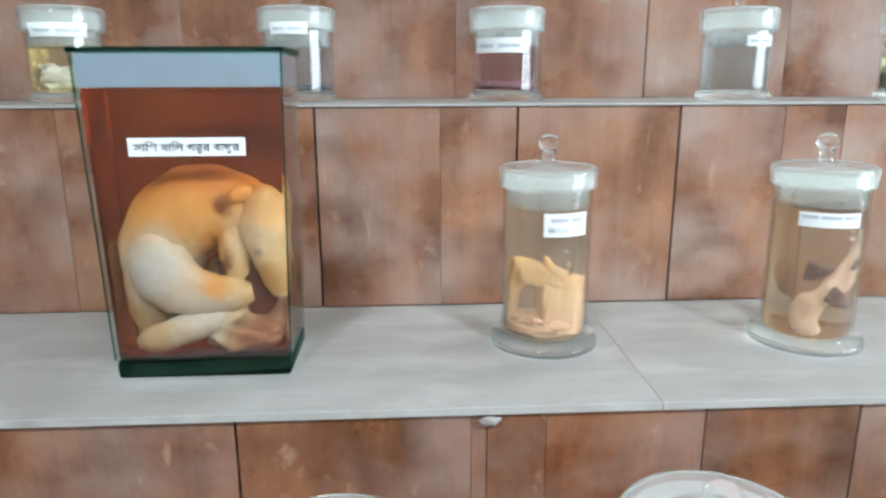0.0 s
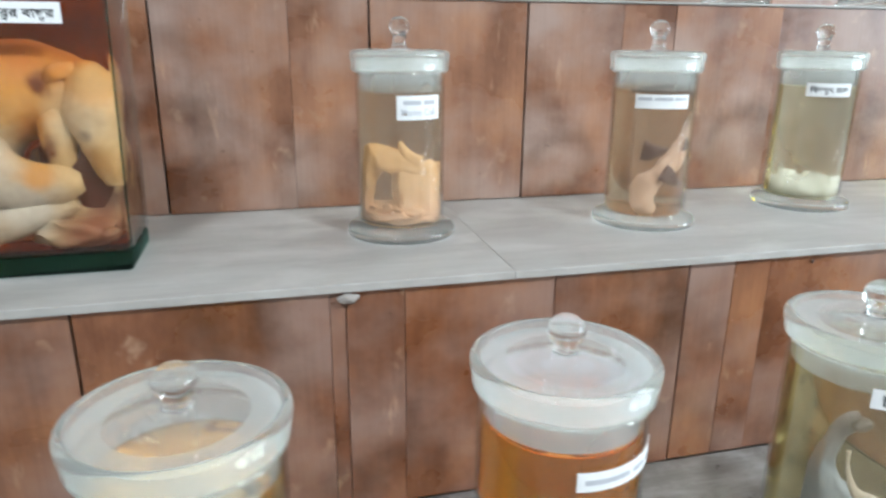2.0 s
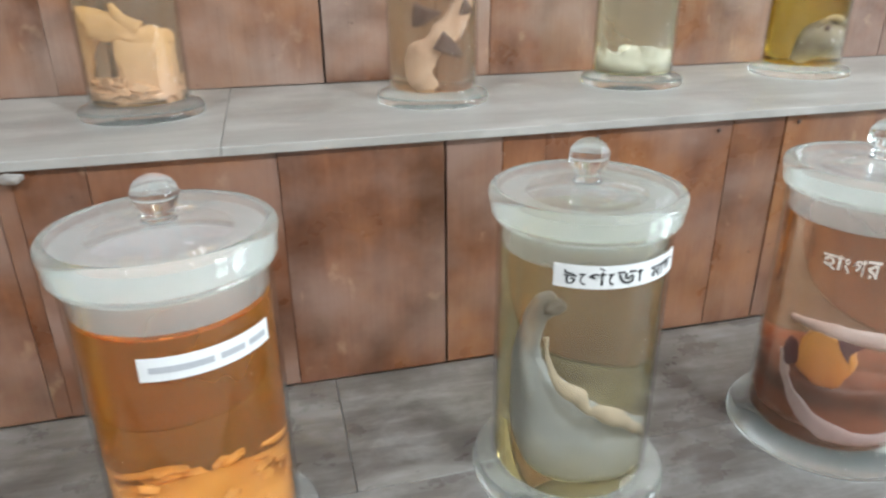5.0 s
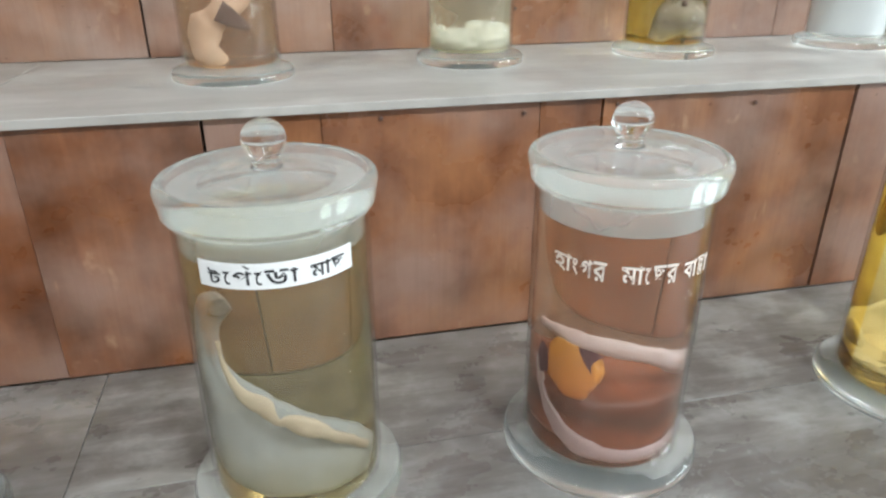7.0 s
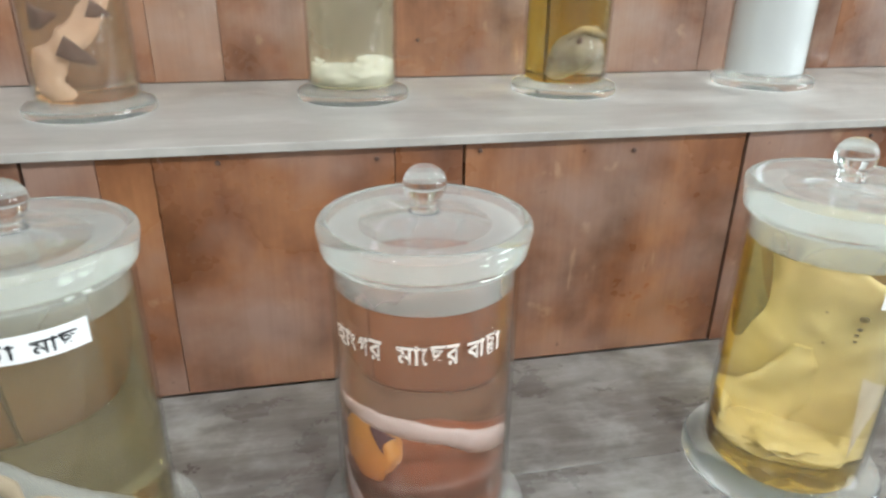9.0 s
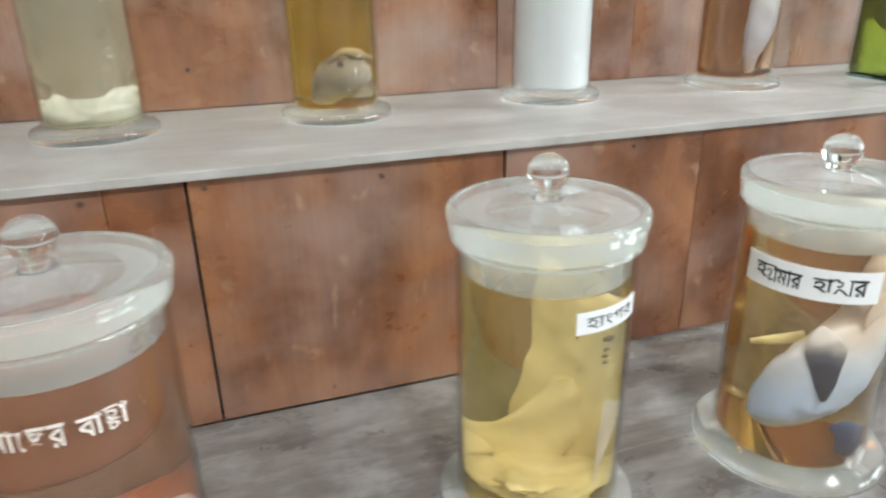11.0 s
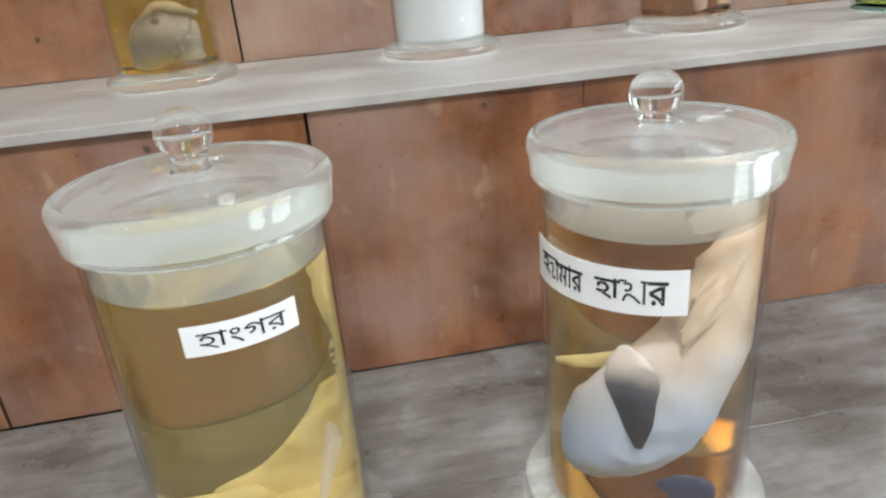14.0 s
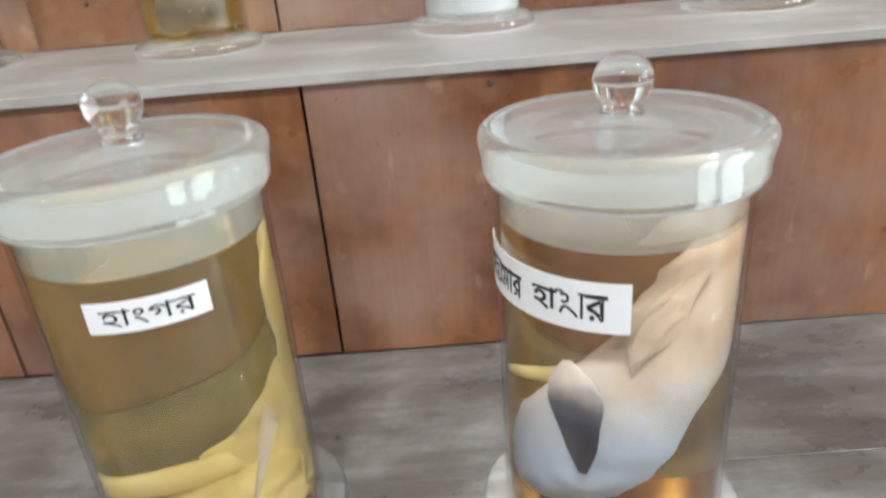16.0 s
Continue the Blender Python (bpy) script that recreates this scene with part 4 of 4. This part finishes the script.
YELLOW_CHUNK = flesh_material("yellow_chunk", [(0.0, (0.62, 0.38, 0.08)), (0.5, (0.72, 0.48, 0.12)), (1.0, (0.70, 0.50, 0.20))], span=0.14, wobble=0.8)
ORANGE_CHUNK = flesh_material("orange_chunk", [(0.0, (0.72, 0.34, 0.08)), (1.0, (0.80, 0.46, 0.15))], span=0.1, wobble=0.8, scale=60)
RUST = flesh_material("rust_chunk", [(0.0, (0.36, 0.13, 0.045)), (0.7, (0.50, 0.22, 0.08)), (1.0, (0.60, 0.34, 0.15))], span=0.12, wobble=0.5)
PEACH = flesh_material("peach_chunk", [(0.0, (0.66, 0.40, 0.25)), (0.5, (0.74, 0.46, 0.22)), (1.0, (0.76, 0.42, 0.13))], start=0.02, span=0.12, wobble=0.4)
CREAM = flesh_material("cream_chunk", [(0.0, (0.74, 0.69, 0.56)), (1.0, (0.80, 0.77, 0.66))], span=0.06)
TEAL = flesh_material("teal_mass", [(0.0, (0.03, 0.08, 0.11)), (1.0, (0.10, 0.17, 0.20))], span=0.05, scale=50)
MAUVE = flesh_material("mauve_mass", [(0.0, (0.20, 0.07, 0.10)), (1.0, (0.32, 0.16, 0.17))], span=0.05)
CRUMBS = flesh_material("dark_crumbs", [(0.0, (0.06, 0.07, 0.08)), (1.0, (0.14, 0.15, 0.16))])
chunks("preserved_pieces", YELLOW_CHUNK, JAR_A, 70, 0.060, 0.035, 0.165, 0.020, "pile of yellow preserved pieces in fluid", 11, 0.4)
chunks("preserved_pieces", ORANGE_CHUNK, JAR_B, 150, 0.062, 0.032, 0.080, 0.0085, "crumbly orange preserved pieces on the bottom", 23)
chunks("preserved_sediment", RUST, JAR_G, 60, 0.066, 0.034, 0.125, 0.007, "soft rust-brown mass settled in the jar", 31, 0.4, lump=0.3)
chunks("preserved_pieces", CREAM, J3, 50, 0.040, 0.026, 0.050, 0.009, "low cream mound on the jar bottom", 41, inner=IN_MEDIUM)
chunks("preserved_mass", TEAL, (1.160, 1.50, Z_TOP), 40, 0.048, 0.026, 0.058, 0.010, "blue-green fibrous mass in yellow fluid", 51, inner=0.056)
chunks("preserved_mass", MAUVE, (0.397, 1.50, Z_TOP), 24, 0.040, 0.024, 0.034, 0.008, "dark mauve sediment in the jar", 61, inner=0.056)
chunks("preserved_pieces", CREAM, (-0.365, 1.50, Z_TOP), 16, 0.030, 0.030, 0.060, 0.014, "white preserved lump in pale fluid", 71, inner=0.056)
chunks("preserved_pieces", CREAM, (1.490, 1.50, Z_TOP), 20, 0.036, 0.030, 0.050, 0.012, "cream preserved pieces in pale fluid", 81, inner=0.056)
chunks("preserved_pieces", CRUMBS, (0.030, 1.50, Z_TOP), 16, 0.044, 0.024, 0.028, 0.007, "small dark pieces on the jar bottom", 91, inner=0.056)

rnd = random.Random(5)
bm = bmesh.new()
block = box(bmesh.new(), (-0.012, -0.046, 0.028), (0.048, -0.002, 0.100), 0.007)
bmesh.ops.subdivide_edges(block, edges=[k for k in block.edges if k.calc_length() > 0.02], cuts=5, use_grid_fill=True)
for v in block.verts:
    v.co += Vector((0.004, 0.003, 0.004)) * (noise.noise(v.co * 45) + 0.5 * noise.noise(v.co * 120))
me = bpy.data.meshes.new("tmp")
block.to_mesh(me)
block.free()
bm.from_mesh(me)
bpy.data.meshes.remove(me)
blob(bm, (0.0, 0.0, 0.034), (0.056, 0.056, 0.016), 0.35, seed=6.2, sub=4)
sweep(bm, [(-0.050, -0.012, 0.034, 0.012), (-0.050, -0.014, 0.075, 0.014), (-0.040, -0.024, 0.118, 0.017), (-0.018, -0.034, 0.112, 0.012), (0.008, -0.042, 0.104, 0.010), (0.036, -0.038, 0.102, 0.008), (0.054, -0.018, 0.094, 0.004)], (1.25, 0.5), 40, 16, 0.006, seed=2.5)
sweep(bm, [(-0.008, -0.038, 0.140, 0.002), (0.0, -0.040, 0.122, 0.007), (0.018, -0.042, 0.110, 0.010)], (1, 0.5), 12, 12, 0.002)


def crab_spot(u):
    a = rnd.uniform(-3.0, -0.1)
    return (0.046 * math.cos(a), 0.046 * math.sin(a), 0.026 + 0.022 * u + rnd.uniform(-0.004, 0.006))


shards(bm, rnd, 34, crab_spot, 0.013, 0.35)
specimen("preserved_crab", press(bm, IN_MEDIUM), PEACH, J1, "pale orange crumpled preserved specimen in the jar", 30)

TAN_FLESH = flesh_material("tan_flesh", [(0.0, (0.70, 0.49, 0.34)), (0.6, (0.60, 0.38, 0.25)), (1.0, (0.46, 0.30, 0.21))], start=0.02, span=0.16, wobble=0.5)
DARK_FLESH = flesh_material("dark_flesh", [(0.0, (0.07, 0.03, 0.025)), (1.0, (0.13, 0.06, 0.045))])
bm = bmesh.new()
sweep(bm, [(-0.014, -0.034, 0.020, 0.010), (-0.028, -0.040, 0.042, 0.018), (-0.026, -0.042, 0.066, 0.019), (-0.004, -0.044, 0.086, 0.014), (0.020, -0.040, 0.112, 0.013), (0.036, -0.030, 0.142, 0.011), (0.044, -0.016, 0.170, 0.006)], (1.15, 0.45), 36, 16, 0.007, seed=7.0)
fish2 = specimen("preserved_fish", press(bm, IN_MEDIUM), TAN_FLESH, J2, "tan preserved strip with dark fins")
for pts in ([(-0.036, -0.044, 0.120, 0.015), (-0.024, -0.050, 0.118, 0.012), (-0.002, -0.056, 0.122, 0.002)], [(-0.006, -0.056, 0.088, 0.013), (0.010, -0.056, 0.078, 0.010), (0.028, -0.048, 0.066, 0.003)], [(0.028, -0.046, 0.128, 0.011), (0.036, -0.042, 0.124, 0.008), (0.048, -0.030, 0.118, 0.002)]):
    part("fin", press(sweep(bmesh.new(), pts, (1, 0.3), 14, 14, 0.001), IN_MEDIUM + 0.0006), DARK_FLESH, fish2, "dark brown fin", smooth=60)
bm = sweep(bmesh.new(), [(-0.048, -0.020, 0.204, 0.002), (-0.020, -0.044, 0.208, 0.006), (0.020, -0.046, 0.206, 0.007), (0.050, -0.022, 0.196, 0.003)], (1, 0.5), 18, 12, 0.001)
part("fin", press(bm, IN_MEDIUM), DARK_FLESH, fish2, "dark brown fin", smooth=60)

FISH_GREY = flesh_material("fish_grey", [(0.0, (0.34, 0.27, 0.20)), (0.35, (0.15, 0.115, 0.09)), (0.6, (0.27, 0.21, 0.15)), (0.8, (0.20, 0.14, 0.09)), (1.0, (0.50, 0.34, 0.14))], start=0.02, span=0.08)
bm = bmesh.new()
sweep(bm, [(-0.022, -0.014, 0.024, 0.012), (-0.010, -0.022, 0.046, 0.024), (0.008, -0.024, 0.066, 0.029), (0.022, -0.020, 0.080, 0.018), (0.030, -0.018, 0.088, 0.005)], (1, 0.55), 24, 20, 0.004, seed=3.3)
sweep(bm, [(0.024, -0.014, 0.030, 0.016), (0.026, -0.018, 0.052, 0.018), (0.028, -0.016, 0.074, 0.010)], (1, 0.5), 16, 14, 0.004, seed=4.3)
sweep(bm, [(-0.012, -0.034, 0.078, 0.003), (0.004, -0.038, 0.093, 0.006), (0.022, -0.034, 0.090, 0.006), (0.044, -0.020, 0.080, 0.003)], (1, 0.6), 18, 12, 0.003)
fish3 = specimen("preserved_fish", press(bm, IN_MEDIUM), FISH_GREY, J4, "grey preserved fish head in golden fluid")
bm = blob(bmesh.new(), (0.002, -0.0400, 0.078), (0.0050, 0.0030, 0.0050), 0.1, seed=1, sub=2)
part("eye", bm, DARK_FLESH, fish3, "dark round eye", smooth=60)

LILAC = flesh_material("lilac_skin", [(0.0, (0.42, 0.33, 0.28)), (0.5, (0.52, 0.52, 0.60)), (1.0, (0.58, 0.57, 0.62))], start=0.03, span=0.1)
bm = bmesh.new()
sweep(bm, [(0.004, -0.026, 0.026, 0.008), (-0.002, -0.034, 0.055, 0.014), (0.006, -0.036, 0.090, 0.022), (0.014, -0.032, 0.135, 0.024), (0.012, -0.026, 0.180, 0.012)], (1.0, 0.6), 26, 16, 0.003, seed=9.0)
squid = specimen("preserved_squid", press(bm, IN_MEDIUM), LILAC, J6, "lilac and tan preserved specimen upright in fluid")
bm = sweep(bmesh.new(), [(0.034, -0.018, 0.030, 0.010), (0.042, -0.020, 0.080, 0.014), (0.040, -0.014, 0.150, 0.013)], (1, 0.6), 14, 12, 0.002)
part("flap", press(bm, IN_MEDIUM), TAN_FLESH, squid, "tan flap", smooth=60)


# ---- the two glass tanks on the middle shelf ----
def tank(place, wx, dy, h, level, liquid, label, turn=0.0, thick=0.0025, floor=0.026):
    root = thing("glass_tank", place, label, "tank", turn=turn)
    fl = part("tank_bottom", box(bmesh.new(), (0, 0, 0), (wx, dy, floor), 0.006), GLASS_GREEN, root, "thick green glass bottom", smooth=40)
    fl.visible_shadow = False
    for a, b in (((0, 0, floor + 0.0005), (wx, thick, h)), ((0, dy - thick, floor + 0.0005), (wx, dy, h)), ((0, thick + 0.0005, floor + 0.0005), (thick, dy - thick - 0.0005, h)), ((wx - thick, thick + 0.0005, floor + 0.0005), (wx, dy - thick - 0.0005, h))):
        part("glass_side", box(bmesh.new(), a, b, 0.0015), TANK_GLASS, root)
    fill(box(bmesh.new(), (thick + 0.001, thick + 0.001, floor + 0.001), (wx - thick - 0.001, dy - thick - 0.001, level), 0.004), liquid, root)
    for ex in (-0.0008, wx - 0.0014):
        edge = part("corner_edge", box(bmesh.new(), (ex, -0.0008, floor + 0.0005), (ex + 0.0022, 0.0014, h), 0.0006), GLASS_GREEN, root, "dark green glass corner")
        edge.visible_shadow = False
    return root


TANK = (-0.168, 1.087, Z_MID)
tk = tank(TANK, 0.238, 0.125, 0.408, 0.368, RED_BROWN, "tall rectangular glass tank of red-brown fluid with a curled specimen")
part("lid_sheet", box(bmesh.new(), (-0.003, -0.003, 0.4085), (0.241, 0.128, 0.4145), 0.001), GLASS_GREEN, tk, "green-edged glass lid sheet").visible_shadow = False
# pale blue-grey lining all round between the fluid and the lid sheet
for a, b in (((0.0030, 0.0030, 0.369), (0.2350, 0.0038, 0.407)), ((0.0030, 0.1212, 0.369), (0.2350, 0.1220, 0.407)), ((0.0030, 0.0040, 0.369), (0.0038, 0.1210, 0.407)), ((0.2342, 0.0040, 0.369), (0.2350, 0.1210, 0.407))):
    part("fogged_band", box(bmesh.new(), a, b), PALE_VEILED, tk, "pale band of glass above the fluid")
paper = part("label", sheet(0.053, 0.192, 0.288, 0.310, 0.0006), PAPER, tk, "white paper strip label")
part("lettering", lettering("\u09b8\u09be\u09bf\u09aa \u09ac\u09be\u09bf\u09b2 \u0997\u09b0\u09c1\u09b0 \u09ac\u09be\u099b\u09c1\u09b0", 0.126, 0.0155, 0.2905, 0.0014, 0.1225), INK, paper, "black handwritten letters")

def calf_material():
    """A hide whose colours run into one another: orange over the back, bluish white on the thigh, grey head, painted
    shade in the hollows between.
    """
    m, n, l = material("calf_hide")
    v = coords(n, l, vary=False)
    wob = n.new("ShaderNodeTexNoise")
    wob.inputs["Scale"].default_value, wob.inputs["Detail"].default_value = 22.0, 4.0
    l.new(v, wob.inputs["Vector"])
    shift = n.new("ShaderNodeVectorMath")
    shift.operation = "MULTIPLY_ADD"
    shift.inputs[1].default_value = (0.05, 0.0, 0.05)
    l.new(wob.outputs["Color"], shift.inputs[0]), l.new(v, shift.inputs[2])
    fine = noise_node(n, l, v, 130.0, 4, 0.6)
    sep = n.new("ShaderNodeSeparateXYZ")
    l.new(shift.outputs[0], sep.inputs[0])
    c = ramp(n, l, ranged(n, l, sep.outputs["Z"], 0.06, 0.30), [(0.0, (0.42, 0.33, 0.22)), (0.30, (0.60, 0.48, 0.30)), (0.58, (0.68, 0.52, 0.28)), (0.76, (0.70, 0.38, 0.10)), (0.90, (0.60, 0.21, 0.03)), (1.0, (0.38, 0.09, 0.01))])
    flat = n.new("ShaderNodeVectorMath")
    flat.operation = "MULTIPLY"
    flat.inputs[1].default_value = (1.0, 0.1, 1.0)
    l.new(shift.outputs[0], flat.inputs[0])
    # the dark red-brown spots paint the shade of pits and gaps into the hide
    for centre, reach, colour in (
        ((0.088, 0.004, 0.165), 0.066, (0.56, 0.65, 0.80)),
        ((0.140, 0.004, 0.110), 0.060, (0.58, 0.61, 0.66)),
        ((0.163, 0.005, 0.200), 0.034, (0.62, 0.30, 0.06)),
        ((0.163, 0.005, 0.150), 0.028, (0.62, 0.34, 0.10)),
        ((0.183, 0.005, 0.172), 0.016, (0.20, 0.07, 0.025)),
        ((0.215, 0.005, 0.205), 0.046, (0.68, 0.64, 0.54)),
        ((0.222, 0.005, 0.192), 0.013, (0.34, 0.31, 0.28)),
        ((0.232, 0.005, 0.245), 0.024, (0.62, 0.42, 0.20)),
        ((0.238, 0.005, 0.150), 0.028, (0.52, 0.34, 0.14)),
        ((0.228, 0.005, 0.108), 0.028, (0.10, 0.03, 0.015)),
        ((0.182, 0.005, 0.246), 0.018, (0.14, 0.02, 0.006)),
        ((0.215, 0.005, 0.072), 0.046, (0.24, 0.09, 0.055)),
    ):
        d = n.new("ShaderNodeVectorMath")
        d.operation = "DISTANCE"
        d.inputs[1].default_value = centre
        l.new(flat.outputs[0], d.inputs[0])
        c = blend(n, l, ramp(n, l, ranged(n, l, d.outputs["Value"], 0.0, reach), [(0.35, (0.92,) * 3), (1.0, (0, 0, 0))]), c, colour)
    c = blend(n, l, 0.4, c, ramp(n, l, fine, [(0.3, (0.62, 0.58, 0.54)), (0.65, (1, 1, 1))]), "MULTIPLY")
    principled(n, l, c, 0.55, fine, 0.0016)
    return m


def ranged(n, l, value, a, b):
    mr = n.new("ShaderNodeMapRange")
    mr.inputs["From Min"].default_value, mr.inputs["From Max"].default_value = a, b
    l.new(value, mr.inputs["Value"])
    return mr.outputs[0]


HIDE = calf_material()


def box_press(bm, a, b):
    for v in bm.verts:
        v.co = Vector([min(max(v.co[k], a[k]), b[k]) for k in range(3)])
    return bm


# back arched over, head tucked down, legs folded below
CALF_SHAPES = (
    ([(0.040, 0.080, 0.045, 0.024), (0.050, 0.080, 0.095, 0.044), (0.062, 0.078, 0.160, 0.055), (0.090, 0.076, 0.203, 0.058), (0.135, 0.074, 0.214, 0.055), (0.172, 0.072, 0.206, 0.046), (0.196, 0.070, 0.190, 0.030)], (1.0, 0.95), 0.004),
    ([(0.172, 0.052, 0.236, 0.012), (0.196, 0.042, 0.220, 0.030), (0.208, 0.036, 0.192, 0.037), (0.214, 0.034, 0.158, 0.030), (0.218, 0.034, 0.126, 0.021), (0.220, 0.034, 0.104, 0.010)], (1.0, 0.75), 0.003),
    ([(0.084, 0.052, 0.205, 0.014), (0.070, 0.042, 0.175, 0.036), (0.068, 0.036, 0.138, 0.044), (0.098, 0.032, 0.114, 0.037), (0.138, 0.030, 0.106, 0.027), (0.168, 0.030, 0.108, 0.022), (0.184, 0.032, 0.110, 0.011)], (1.0, 0.6), 0.003),
    ([(0.172, 0.036, 0.088, 0.012), (0.125, 0.030, 0.072, 0.018), (0.080, 0.026, 0.058, 0.020), (0.044, 0.024, 0.048, 0.017), (0.028, 0.024, 0.044, 0.008)], (1.0, 0.7), 0.002),
    ([(0.150, 0.054, 0.215, 0.014), (0.160, 0.042, 0.178, 0.020), (0.164, 0.040, 0.140, 0.018), (0.166, 0.044, 0.110, 0.011)], (1.0, 0.8), 0.002),
    ([(0.190, 0.034, 0.238, 0.010), (0.170, 0.026, 0.236, 0.010), (0.158, 0.026, 0.222, 0.003)], (1.0, 0.4), 0.001),
)
def flare(me, middle=0.119, low=0.935, high=1.02, h=0.41):
    """The moulded tank is narrower at its foot than at its mouth."""
    for v in me.vertices:
        v.co.x = middle + (v.co.x - middle) * (low + (high - low) * v.co.z / h)


bm = bmesh.new()
for k, (pts, squash, rough) in enumerate(CALF_SHAPES):
    sweep(bm, pts, squash, 34, 24, rough, seed=k + 1.0)
blob(bm, (0.165, 0.085, 0.085), (0.060, 0.045, 0.070), 0.3, seed=7.0)
blob(bm, (0.168, 0.040, 0.048), (0.050, 0.030, 0.020), 0.4, seed=9.0)
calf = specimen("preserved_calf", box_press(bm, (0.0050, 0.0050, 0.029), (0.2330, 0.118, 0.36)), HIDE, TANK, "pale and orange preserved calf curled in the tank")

HOLLOW_SHADE = flesh_material("dark_red_hollow_shade", [(0.0, (0.14, 0.045, 0.03)), (0.5, (0.06, 0.015, 0.008)), (1.0, (0.09, 0.025, 0.012))], start=0.04, span=0.16)
# a near-black mass added behind the limbs for the shade of the hollow
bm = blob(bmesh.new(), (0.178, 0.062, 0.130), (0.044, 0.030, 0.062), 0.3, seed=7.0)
part("tissue", box_press(bm, (0.0050, 0.0050, 0.029), (0.2330, 0.118, 0.36)), HOLLOW_SHADE, calf, "dark red mass for the shade between the limbs", smooth=60)
for ob in (calf, *calf.children, *tk.children_recursive):
    flare(ob.data)

tk2 = tank((2.400, 1.100, Z_MID), 0.34, 0.13, 0.26, 0.22, GREEN, "rectangular glass tank of green fluid", floor=0.008)
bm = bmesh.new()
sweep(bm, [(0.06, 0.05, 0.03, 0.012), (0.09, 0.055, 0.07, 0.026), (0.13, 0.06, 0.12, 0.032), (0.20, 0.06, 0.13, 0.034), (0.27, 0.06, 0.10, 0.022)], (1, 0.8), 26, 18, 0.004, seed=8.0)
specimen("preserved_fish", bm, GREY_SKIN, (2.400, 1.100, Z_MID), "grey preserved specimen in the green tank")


# ---- ceiling lights and windows, the sources of the light ----
for tx, ty, _ in LIGHTS:
    lamp = thing("ceiling_light", (tx, ty, TOP), "square white light fitting on the ceiling", "light", "ceiling lights")
    for a, b in (((-0.16, -0.16, -0.05), (0.16, -0.14, 0.0)), ((-0.16, 0.14, -0.05), (0.16, 0.16, 0.0)), ((-0.16, -0.14, -0.05), (-0.14, 0.14, 0.0)), ((0.14, -0.14, -0.05), (0.16, 0.14, 0.0))):
        box_part("frame", a, b, FRAME_PAINT, lamp, 0.003)
    box_part("diffuser", (-0.138, -0.138, -0.046), (0.138, 0.138, -0.030), DIFFUSER, lamp, 0.003, "glowing white diffuser")
for i, (wa, wb) in enumerate(WINDOWS):
    win = thing("window_%d" % (i + 1), (X1 + 0.1, (wa + wb) / 2, 1.1), "plain painted window in the end wall", "window", kind="structure")
    hw = (wb - wa) / 2
    for a, b in (((-0.03, -hw, 0.0), (0.03, hw, 0.05)), ((-0.03, -hw, 1.45), (0.03, hw, 1.5)), ((-0.03, -hw, 0.05), (0.03, -hw + 0.05, 1.45)), ((-0.03, hw - 0.05, 0.05), (0.03, hw, 1.45)), ((-0.03, -0.02, 0.05), (0.03, 0.02, 1.45))):
        box_part("window_frame", a, b, FRAME_PAINT, win, 0.003)
